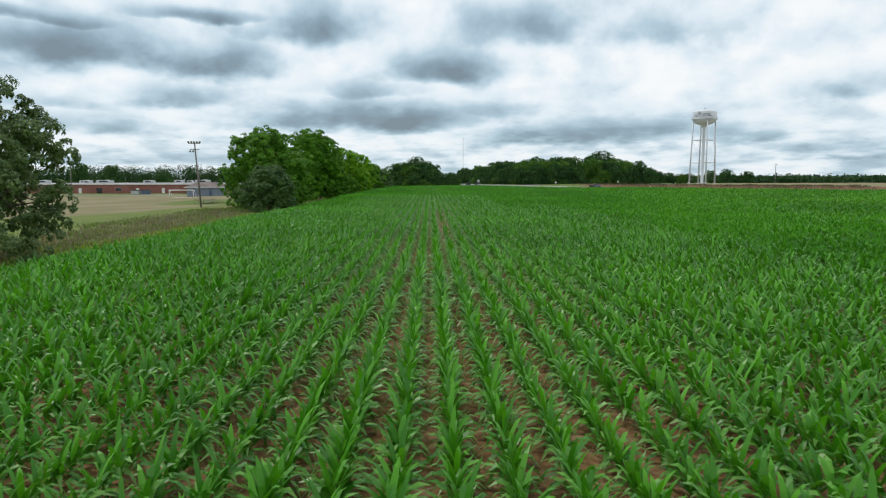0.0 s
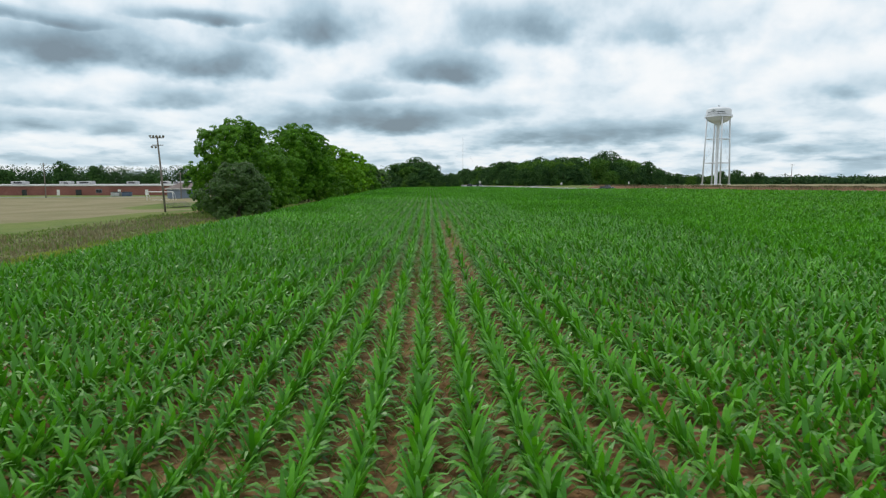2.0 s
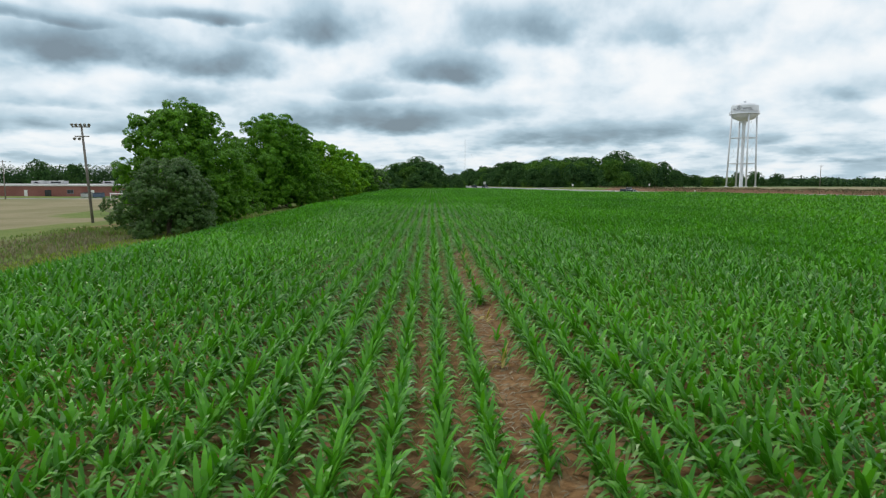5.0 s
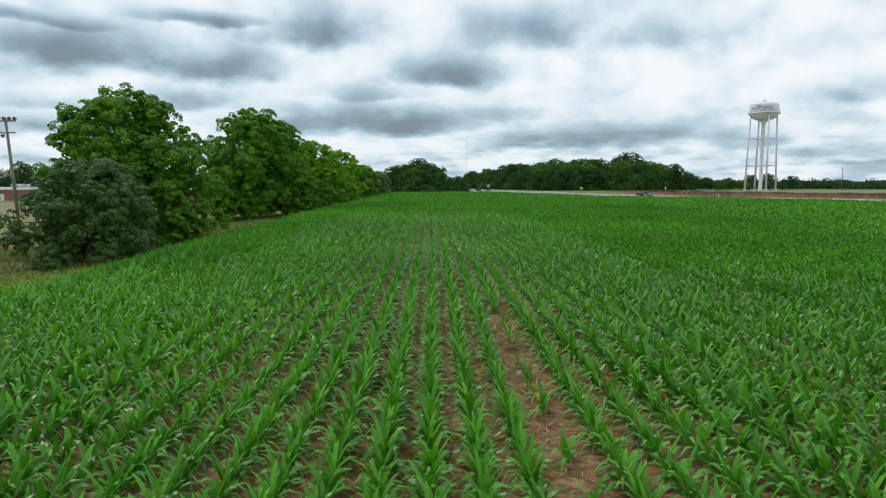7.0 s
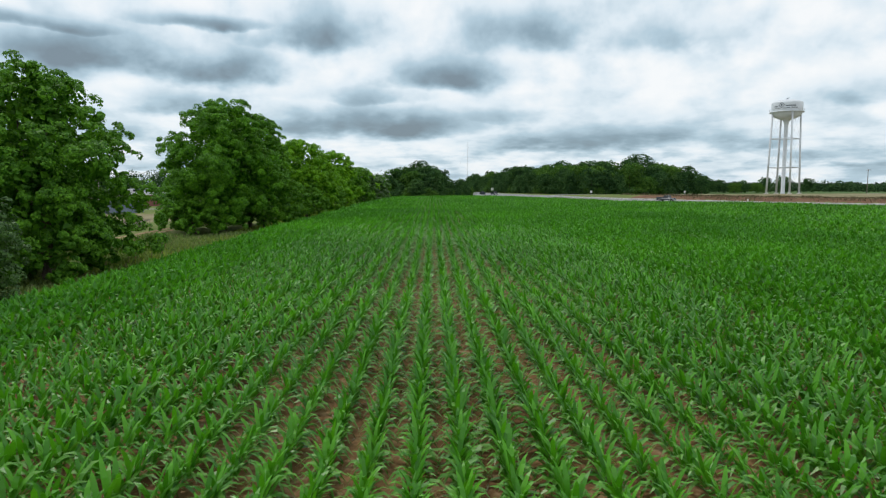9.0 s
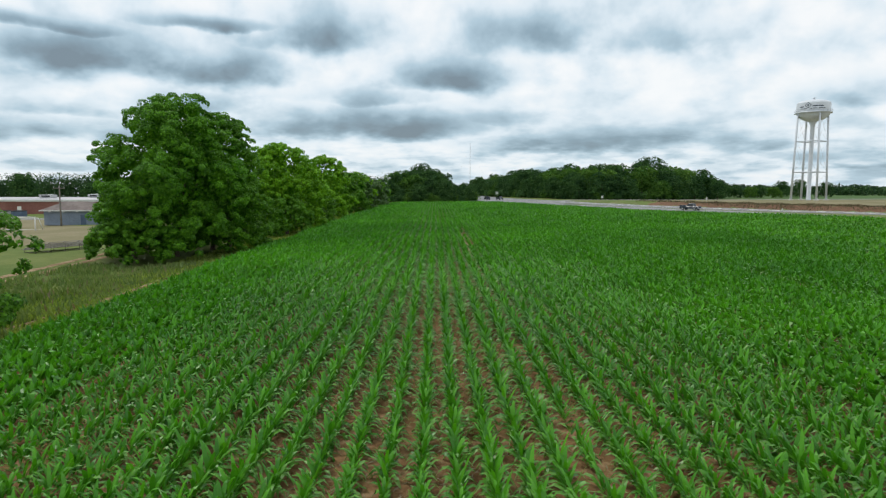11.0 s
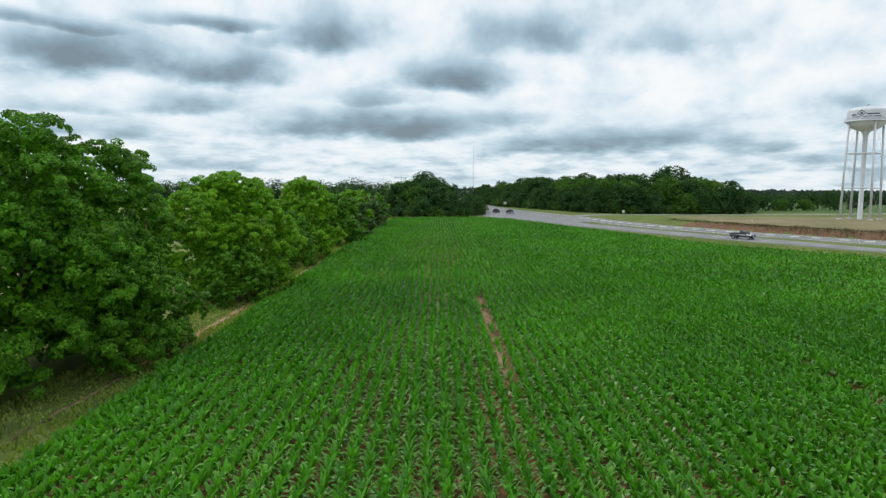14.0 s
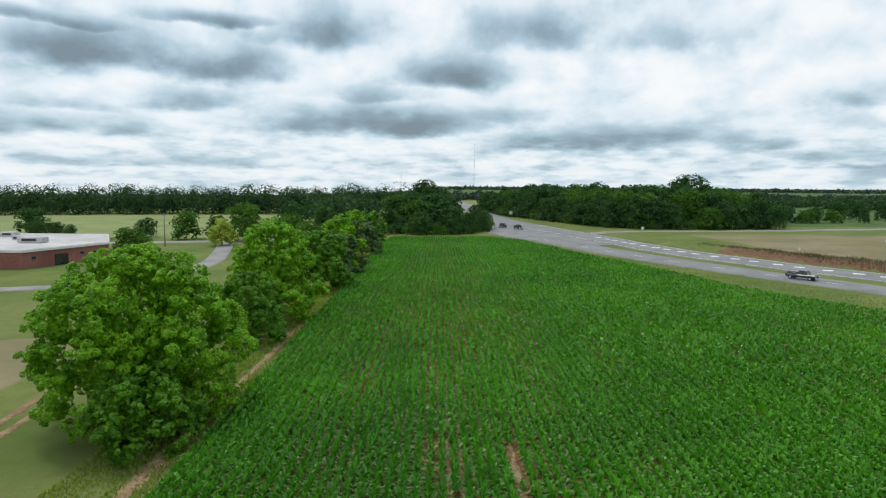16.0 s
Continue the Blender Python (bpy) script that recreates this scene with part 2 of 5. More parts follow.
def ground_material():
    m, n, p, _ = material("ground_cover", 0.95, 0.1)
    pos = n.add("ShaderNodeNewGeometry").outputs["Position"]

    def zone(name):
        a = n.add("ShaderNodeAttribute")
        a.attribute_name = name
        return a.outputs["Fac"]

    n1, n2, n3 = n.noise(pos, 0.06, 5.0, 0.6), n.noise(pos, 0.7, 4.0, 0.6), n.noise(pos, 9.0, 3.0, 0.6)
    edge = n.math("MULTIPLY_ADD", n.math("SUBTRACT", n2, 0.5), 0.5, n.math("MULTIPLY", n.math("SUBTRACT", n3, 0.5), 0.25))

    def zf(name):
        return n.ramp(n.math("ADD", zone(name), edge), 0.38, 0.62)

    grain = n.math("MULTIPLY_ADD", n3, 0.5, n.math("MULTIPLY", n2, 0.5))
    lawn = n.mix(n.ramp(n1, 0.35, 0.65), (0.105, 0.155, 0.038), (0.170, 0.200, 0.062))
    lawn = n.mix(n.math("MULTIPLY", n.ramp(grain, 0.4, 0.65), 0.5), lawn, (0.085, 0.128, 0.030))
    dry = n.mix(n.ramp(n1, 0.35, 0.65), (0.19, 0.173, 0.092), (0.258, 0.221, 0.138))
    dry = n.mix(n.math("MULTIPLY", n.ramp(grain, 0.4, 0.65), 0.5), dry, (0.165, 0.165, 0.075))
    weed = n.mix(n.ramp(grain, 0.35, 0.65), (0.105, 0.135, 0.046), (0.17, 0.195, 0.068))
    soil = n.mix(n.ramp(grain, 0.35, 0.68), (0.130, 0.070, 0.032), (0.26, 0.152, 0.070))
    soil = n.mix(n.math("MULTIPLY", n.ramp(n.noise(pos, 3.0, 5.0, 0.65), 0.5, 0.66), 0.5), soil, (0.38, 0.27, 0.155))
    red = n.mix(n.ramp(grain, 0.35, 0.65), (0.13, 0.072, 0.045), (0.21, 0.125, 0.078))
    crop = n.mix(n.ramp(n1, 0.35, 0.65), (0.060, 0.115, 0.036), (0.090, 0.150, 0.048))
    orch = n.mix(n.ramp(grain, 0.4, 0.6), (0.15, 0.19, 0.055), (0.24, 0.23, 0.09))
    hay = n.mix(n.ramp(n1, 0.35, 0.65), (0.185, 0.235, 0.09), (0.24, 0.28, 0.12))
    c = lawn
    for name, colour in (("crop", crop), ("orchard", orch), ("hay", hay), ("dry", dry), ("weed", weed), ("red", red), ("soil", soil)):
        c = n.mix(zf(name), c, colour)
    n.put(p.inputs["Base Color"], c)
    b = n.add("ShaderNodeBump")
    b.inputs["Strength"].default_value = 0.6
    b.inputs["Distance"].default_value = 0.08
    n.put(b.inputs["Height"], grain)
    n.put(p.inputs["Normal"], b.outputs[0])
    return m


M_GROUND = ground_material()

# ---------------------------------------------------------------- geometry helpers
rng = np.random.default_rng(7)


def mesh_arrays(name, verts, quads, mat, smooth=False, pale=None):
    """A mesh of quads from arrays."""
    me = bpy.data.meshes.new(name)
    verts = np.asarray(verts, np.float32).reshape(-1, 3)
    quads = np.asarray(quads, np.int32).reshape(-1, 4)
    me.vertices.add(len(verts))
    me.vertices.foreach_set("co", verts.ravel())
    me.loops.add(quads.size)
    me.loops.foreach_set("vertex_index", quads.ravel())
    me.polygons.add(len(quads))
    me.polygons.foreach_set("loop_start", np.arange(0, quads.size, 4, dtype=np.int32))
    me.polygons.foreach_set("use_smooth", np.full(len(quads), smooth))
    me.update(calc_edges=True)
    me.materials.append(mat)
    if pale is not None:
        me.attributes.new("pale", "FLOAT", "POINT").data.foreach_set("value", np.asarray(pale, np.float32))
    return me


class Shape:
    """Collects boxes, tubes and turned forms into one bmesh."""

    def __init__(self):
        self.bm = bmesh.new()

    def box(self, centre, size, rz=0.0, bevel=0.02, rx=0.0, ry=0.0):
        m = pose(*centre, rx, ry, rz) @ Matrix.Diagonal((*size, 1))
        vs = bmesh.ops.create_cube(self.bm, size=1.0, matrix=m)["verts"]
        if bevel:
            es = list({e for v in vs for e in v.link_edges})
            bmesh.ops.bevel(self.bm, geom=es, offset=min(bevel, min(size) * 0.3), segments=1, affect="EDGES")
        return self

    def tube(self, pts, radii, sides=8, cap=True):
        pts = [Vector(p) for p in pts]
        if not hasattr(radii, "__len__"):
            radii = [radii] * len(pts)
        rings = []
        for i, p in enumerate(pts):
            d = (pts[min(i + 1, len(pts) - 1)] - pts[max(i - 1, 0)]).normalized()
            a = d.orthogonal().normalized() if abs(d.z) < 0.95 else d.cross(Vector((0, 1, 0))).normalized()
            b = d.cross(a)
            rings.append([self.bm.verts.new(p + radii[i] * (math.cos(t) * a + math.sin(t) * b)) for t in (2 * math.pi * k / sides for k in range(sides))])
        for r, s in zip(rings, rings[1:]):
            for k in range(sides):
                f = self.bm.faces.new((r[k], r[(k + 1) % sides], s[(k + 1) % sides], s[k]))
                f.smooth = True
        if cap:
            self.bm.faces.new(rings[0][::-1])
            self.bm.faces.new(rings[-1])
        return self

    def lathe(self, profile, centre=(0, 0, 0), sides=32):
        c = Vector(centre)
        rings = []
        for r, z in profile:
            rings.append([self.bm.verts.new(c + Vector((max(r, 0.001) * math.cos(t), max(r, 0.001) * math.sin(t), z))) for t in (2 * math.pi * k / sides for k in range(sides))])
        for r, s in zip(rings, rings[1:]):
            for k in range(sides):
                f = self.bm.faces.new((r[k], r[(k + 1) % sides], s[(k + 1) % sides], s[k]))
                f.smooth = True
        return self

    def quad(self, *pts):
        self.bm.faces.new([self.bm.verts.new(p) for p in pts])
        return self

    def prism(self, poly, z0, z1):
        lo = [self.bm.verts.new((x, y, z0)) for x, y in poly]
        hi = [self.bm.verts.new((x, y, z1)) for x, y in poly]
        self.bm.faces.new(lo[::-1])
        self.bm.faces.new(hi)
        for k in range(len(poly)):
            j = (k + 1) % len(poly)
            self.bm.faces.new((lo[k], lo[j], hi[j], hi[k]))
        return self

    def mesh(self, name, mat):
        bmesh.ops.recalc_face_normals(self.bm, faces=self.bm.faces[:])
        me = bpy.data.meshes.new(name)
        self.bm.to_mesh(me)
        self.bm.free()
        me.materials.append(mat)
        return me


def part(name, shape, mat, parent, label=""):
    me = shape.mesh(name, mat) if isinstance(shape, Shape) else shape
    ob = new(name, me)
    ob.parent = parent
    return tagged(ob, label) if label else ob


def thing(name, at, label, category, group="", rz=0.0, kind=""):
    ob = new(name)
    ob.matrix_basis = pose(*at, 0, 0, rz)
    return tagged(ob, label, category, group, kind)


def smooth(a, b, x):
    t = np.clip((np.asarray(x, float) - a) / (b - a), 0, 1)
    return t * t * (3 - 2 * t)


def poly_dist(px, py, line):
    """Distance of points from a polyline."""
    best = np.full(np.shape(px), 1e9)
    for (x0, y0), (x1, y1) in zip(line, line[1:]):
        dx, dy = x1 - x0, y1 - y0
        t = np.clip(((px - x0) * dx + (py - y0) * dy) / (dx * dx + dy * dy), 0, 1)
        best = np.minimum(best, np.hypot(px - x0 - t * dx, py - y0 - t * dy))
    return best


def side_of(px, py, line):
    """Distance from a polyline, positive on its left, by its nearest stretch."""
    best, sign = np.full(np.shape(px), 1e9), np.zeros(np.shape(px))
    for (x0, y0), (x1, y1) in zip(line, line[1:]):
        dx, dy = x1 - x0, y1 - y0
        t = np.clip(((px - x0) * dx + (py - y0) * dy) / (dx * dx + dy * dy), 0, 1)
        d = np.hypot(px - x0 - t * dx, py - y0 - t * dy)
        s = np.sign((py - y0) * dx - (px - x0) * dy)
        sign = np.where(d < best, s, sign)
        best = np.minimum(best, d)
    return sign * best


# ---------------------------------------------------------------- plan
ROW, ROW0 = 0.76, 0.07
CORN_LEFT, CORN_FAR = -17.6, 345.0
EDGE_Y = (-40, 110, 130, 150, 172, 195, 206, 214, 222, 231, 245, 267, 291, 312, 330, 345)
EDGE_X = (230, 160, 124, 98, 79, 71, 66.5, 63, 58.5, 53, 48.3, 43, 34.5, 29, 24, 14)
# roads, from far to near
ROAD_MAIN = ((15, 1400), (19, 800), (23, 560), (25, 490), (29, 440), (38, 395), (47.5, 355), (55, 322), (60.8, 299), (71.5, 277), (79, 263.5), (87.5, 250), (101, 234), (127, 210), (187, 168), (330, 85))
ROAD_NEAR = ((17, 392), (23.5, 356), (34.5, 330), (43, 301), (51, 281), (57.3, 269), (64.3, 255), (71.2, 245.5), (77, 234), (85, 220), (99, 202), (119, 183), (150, 159), (230, 105), (330, 45))
JUNCTION = ((24, 485), (25, 440), (28.5, 395), (34.5, 360), (41, 337), (47, 316))
ROAD_SIDE = ((47, 358), (75, 370), (112, 375), (182, 395), (330, 440), (800, 560))
DRIVE = ((-170, 243), (-110, 243), (-78, 244.5), (-62, 248), (-54, 262), (-54, 280), (-62, 312), (-70, 336))
LANE = ((-500, 300), (-220, 318), (-133, 327), (-86, 336), (-62, 340), (-30, 350))
TRACK = ((-36.0, 104), (-34.0, 118), (-33.8, 130), (-34.2, 140), (-35.2, 152), (-35.0, 168), (-33.6, 182), (-38, 202), (-50, 224))
EDGE_TRACK = ((-23.4, 109), (-21.2, 117), (-20.4, 123), (-20.9, 130), (-21.2, 138), (-20.9, 146), (-20.4, 158), (-19.9, 172), (-19.6, 186), (-19.5, 196), (-19.2, 206), (-19.0, 216))
EDGE_TRACK_FAR = ((-18.0, 226), (-18.1, 245), (-17.9, 285), (-17.4, 322), (-15.5, 352))


def corn_right(y):
    return np.interp(y, EDGE_Y, EDGE_X)


def terrain(x, y):
    x, y = np.asarray(x, float), np.asarray(y, float)
    z = -0.9 * (1 - smooth(-24, -14, x)) - 1.1 * (1 - smooth(-95, -35, x))
    z = z - 0.7 * smooth(240, 345, y) * (1 - smooth(-10, 55, x)) * smooth(-60, -15, x)
    s = side_of(x, y, ROAD_MAIN)
    z = z + 0.75 * smooth(25, 75, x) * (1 - smooth(-40, -14, s)) * (1 - smooth(195, 255, y))
    bank = smooth(9.0, 15.0, s) * smooth(395, 300, y) * 1.25
    z = z + bank + 0.4 * smooth(25, 120, s) * smooth(380, 300, y)
    far = smooth(430, 1500, np.hypot(x, y))
    z = z - (6.0 + 22.0 * (1 - smooth(-300, 120, x))) * far
    z = z - 0.013 * np.maximum(np.hypot(x, y) - 1100, 0) * (1 - smooth(-900, 100, x))
    z = z + 0.06 * np.sin(x * 0.21 + 1.3) * np.sin(y * 0.17) + 0.25 * far * np.sin(x * 0.011) * np.sin(y * 0.013)
    return z


def zt(x, y):
    return float(terrain(x, y))


# ---------------------------------------------------------------- ground
def graded(fine0, fine1, step, lo, hi, growth=1.16):
    a = list(np.arange(fine0, fine1 + 0.01, step))
    s = step
    while a[-1] < hi:
        s *= growth
        a.append(a[-1] + s)
    s = step
    while a[0] > lo:
        s *= growth
        a.insert(0, a[0] - s)
    return np.array(a)


def build_ground():
    xs = graded(-130, 150, 2.6, -4500, 4500)
    ys = graded(-20, 470, 2.6, -1500, 4800)
    gx, gy = np.meshgrid(xs, ys)
    x, y = gx.ravel(), gy.ravel()
    me_v = np.stack([x, y, terrain(x, y)], 1)
    nx, ny = len(xs), len(ys)
    i = np.arange(nx * (ny - 1)).reshape(ny - 1, nx)[:, :-1].ravel()
    me = mesh_arrays("ground", me_v, np.stack([i, i + 1, i + 1 + nx, i + nx], 1), M_GROUND, True)
    s_main = side_of(x, y, ROAD_MAIN)
    soil = ((x > CORN_LEFT - 0.3) & (x < corn_right(y) + 0.5) & (y < CORN_FAR + 1)).astype(float)
    # uneven borders
    xt, yt = x, y
    x, y = x + 3.5 * np.sin(y * 0.09) + 1.8 * np.sin(y * 0.23 + 1), y + 4.0 * np.sin(x * 0.08) + 1.5 * np.sin(x * 0.31)
    weed = ((x > -36) & (x < CORN_LEFT - 6) & (y < 102) & (y > -60)).astype(float) * 0.75
    weed = np.maximum(weed, ((x > -27) & (x < CORN_LEFT - 3.5) & (y >= 102) & (y < 345)) * 0.2)
    dry = ((x < -56 - 0.35 * np.maximum(y - 165, 0)) & (x > -190) & (y > 128) & (y < 238)).astype(float) * 0.95
    dry = np.maximum(dry, ((x < -44) & (x > -400) & (y <= 128) & (y > 92)) * 0.75)
    dry = np.maximum(dry, ((x < -43) & (x > -75) & (y > 168) & (y < 211)) * 0.9)
    x, y = xt, yt
    dry = np.maximum(dry, ((s_main > 13) & (y < 352) & (x > 84)) * 0.95)
    dry = np.maximum(dry, ((s_main > 9) & (s_main <= 13) & (y < 340)) * 0.5)
    dry = np.maximum(dry, ((x > -20.5) & (x < -17) & (y > 140)) * 0.62)
    red = ((s_main > 8.5) & (s_main < 16.5) & (y < 300) & (x > 72)).astype(float) * 0.80
    red = np.maximum(red, ((s_main > -8.5) & (s_main < -6.8) & (y < 380)) * 0.35)
    crop = ((y > 392 + 0.10 * x) & (x > 60)).astype(float)
    hay = ((y > 352) & (y < 520) & (x < -48)).astype(float)
    crop = np.maximum(crop, (np.hypot(x, y) > 1100) * 1.0)
    orchard = ((y > 560) & (y < 900) & (np.abs(x - 10) < 120)).astype(float)
    for name, a in (("soil", soil), ("weed", weed), ("dry", dry), ("red", red), ("crop", crop), ("orchard", orchard), ("hay", hay)):
        at = me.attributes.new(name, "FLOAT", "POINT")
        at.data.foreach_set("value", a.astype(np.float32))
    return tagged(new("ground", me), "gently rolling farmland with red soil, mown grass and dry stubble", "ground", kind="structure")


build_ground()


def resample(line, step):
    pts = np.array(line, float)
    d = np.concatenate([[0], np.cumsum(np.hypot(*np.diff(pts, axis=0).T))])
    n = max(2, int(d[-1] / step) + 1)
    s = np.linspace(0, d[-1], n)
    x, y = np.interp(s, d, pts[:, 0]), np.interp(s, d, pts[:, 1])
    k = max(1, int(10 / step))
    if n > 4 * k:
        ker = np.ones(2 * k + 1) / (2 * k + 1)
        px, py = np.pad(x, k, "reflect", reflect_type="odd"), np.pad(y, k, "reflect", reflect_type="odd")
        x, y = np.convolve(px, ker, "valid"), np.convolve(py, ker, "valid")
    return x, y, s


def ribbon(line, width, lift, mat, name, step=3.0, across=5, crown=0.05, ragged=0.0, skirt=0.25):
    """A road or track that follows the land: crowned, with edges that go down into the ground."""
    x, y, s = resample(line, step)
    tx, ty = np.gradient(x), np.gradient(y)
    ln = np.hypot(tx, ty)
    nx, ny = ty / ln, -tx / ln
    w = np.interp(s / s[-1], np.linspace(0, 1, len(width)), width) if hasattr(width, "__len__") else np.full(len(x), width)
    rows = []
    us = np.concatenate([[-1.0], np.linspace(-1, 1, across), [1.0]])
    for j, u in enumerate(us):
        rag = ragged * (rng.random(len(x)) - 0.5) if abs(u) == 1 and ragged else 0.0
        ox, oy = x + nx * (u * w / 2 + rag), y + ny * (u * w / 2 + rag)
        z = np.maximum(terrain(ox, oy), terrain(x, y) - 0.3) + lift + crown * (1 - u * u)
        if j in (0, len(us) - 1):
            z = z - skirt
            ox, oy = ox + nx * u * 0.12, oy + ny * u * 0.12
        rows.append(np.stack([ox, oy, z], 1))
    v = np.stack(rows, 1)
    n, m = v.shape[:2]
    i = (np.arange(n - 1)[:, None] * m + np.arange(m - 1)[None]).ravel()
    return mesh_arrays(name, v, np.stack([i, i + m, i + m + 1, i + 1], 1), mat, True)


def marks(road, line, offset, length, gap, width, lift, s0, s1, skew=0.0):
    """Painted strokes along a road, each a thin slab of its own."""
    x, y, s = resample(line, 1.0)
    out = []
    me = None
    p = s0
    while p < s1:
        i = int(np.searchsorted(s, p))
        if i + 1 >= len(s):
            break
        a = math.atan2(y[i + 1] - y[i], x[i + 1] - x[i])
        nx, ny = math.sin(a), -math.cos(a)
        px, py = x[i] + nx * offset, y[i] + ny * offset
        if me is None:
            me = Shape().box((0, 0, 0), (length, width, 0.02), bevel=0.004).mesh("lane_mark", M_PAINT)
        ob = new("lane_mark", me)
        ob.parent = road
        i2 = a + skew
        slope = (zt(px + math.cos(a), py + math.sin(a)) - zt(px - math.cos(a), py - math.sin(a))) / 2
        ob.matrix_basis = Matrix.Translation((px, py, zt(px, py) + lift)) @ Euler((0, -math.atan(slope), i2)).to_matrix().to_4x4()
        out.append(ob)
        p += length + gap
    return out


road_main = tagged(new("road_1", ribbon(ROAD_MAIN, (13, 13, 13.5, 19, 14, 12, 12), 0.10, M_ASPHALT, "road_1")), "wide grey asphalt highway carriageway with white markings", "road", kind="structure")
road_near = tagged(new("road_2", ribbon(ROAD_NEAR, (10, 12, 8, 6.4, 6.2, 6.2), 0.09, M_ASPHALT, "road_2")), "narrow grey asphalt carriageway beside the corn field", "road", kind="structure")
junction = tagged(new("road_6", ribbon(JUNCTION, (13, 17, 24, 30, 26, 15), 0.05, M_ASPHALT, "road_6", 3.0, 9)), "wide worn asphalt junction of the carriageways", "road", kind="structure")
road_side = tagged(new("road_3", ribbon(ROAD_SIDE, 6.5, 0.13, M_DRIVE, "road_3")), "pale side road leading away past the wood", "road", kind="structure")
drive = tagged(new("road_4", ribbon(DRIVE, 4.6, 0.08, M_DRIVE, "road_4")), "pale worn drive in front of the brick school", "drive", kind="structure")
lane = tagged(new("road_5", ribbon(LANE, 6.5, 0.08, M_DRIVE, "road_5")), "pale lane behind the brick school", "road", kind="structure")
for name, off in (("path_1", -0.8), ("path_4", 0.8)):
    rut = [(x + off, y) for x, y in TRACK]
    tagged(new(name, ribbon(rut, 0.75, 0.03, M_SAND, name, 1.0, 5, 0.01, 0.3)), "sandy wheel rut in the grass beyond the hedgerow", "track", kind="structure")
edge_track = tagged(new("path_2", ribbon(EDGE_TRACK, (0.15, 0.15, 0.1, 0.05, 0.05, 0.4, 1.3, 1.3, 0.8, 0.6, 1.0, 0.9), 0.03, M_SAND, "path_2", 1.0, 5, 0.02, 0.8)), "bare sandy strip along the corn's edge", "track", kind="structure")
for name, row, y0, y1, w in (("path_6", 4.1, 145, 175, 0.5), ("path_7", 5, 197, 212, 0.35), ("path_8", -1.5, 163, 184, 0.22), ("path_9", -0.5, 165, 186, 0.22)):
    cx = ROW0 + ROW * row
    strip = [(cx + 0.05 * math.sin(k * 1.7), y0 + (y1 - y0) * k / 12) for k in range(13)]
    tagged(new(name, ribbon(strip, (0.1, w, w * 0.6, w, w * 0.8, w, 0.1), 0.015, M_SAND, name, 0.7, 5, 0.01, 0.2, 0.05)), "bare sandy streak where corn failed to grow", "soil", kind="structure")
edge_track_far = tagged(new("path_3", ribbon(EDGE_TRACK_FAR, (0.2, 0.6, 0.3, 0.6, 0.3, 0.9, 1.6), 0.03, M_SAND, "path_3", 1.0, 5, 0.02, 0.7)), "bare sandy strip at the far end of the corn", "track", kind="structure")

# ---------------------------------------------------------------- trees


def leaf_quads(centres, normals, size, aspect=0.6, jitter=0.35):
    """Folded leaf sprays: one bent diamond at each centre."""
    n = len(centres)
    nrm = normals + rng.normal(0, jitter, (n, 3))
    nrm /= np.linalg.norm(nrm, axis=1, keepdims=True) + 1e-9
    r = rng.normal(0, 1, (n, 3))
    u = np.cross(nrm, r)
    u /= np.linalg.norm(u, axis=1, keepdims=True) + 1e-9
    w = np.cross(nrm, u)
    s = (size * rng.uniform(0.65, 1.35, n))[:, None]
    fold = nrm * s * 0.16
    a, b = centres - u * s * 0.5 - fold, centres + u * s * 0.5 - fold
    c, d = centres + w * s * aspect * 0.5 + fold, centres - w * s * aspect * 0.5 + fold
    v = np.stack([a, c, b, d], 1)
    return v.reshape(-1, 3), np.arange(4 * n).reshape(n, 4)


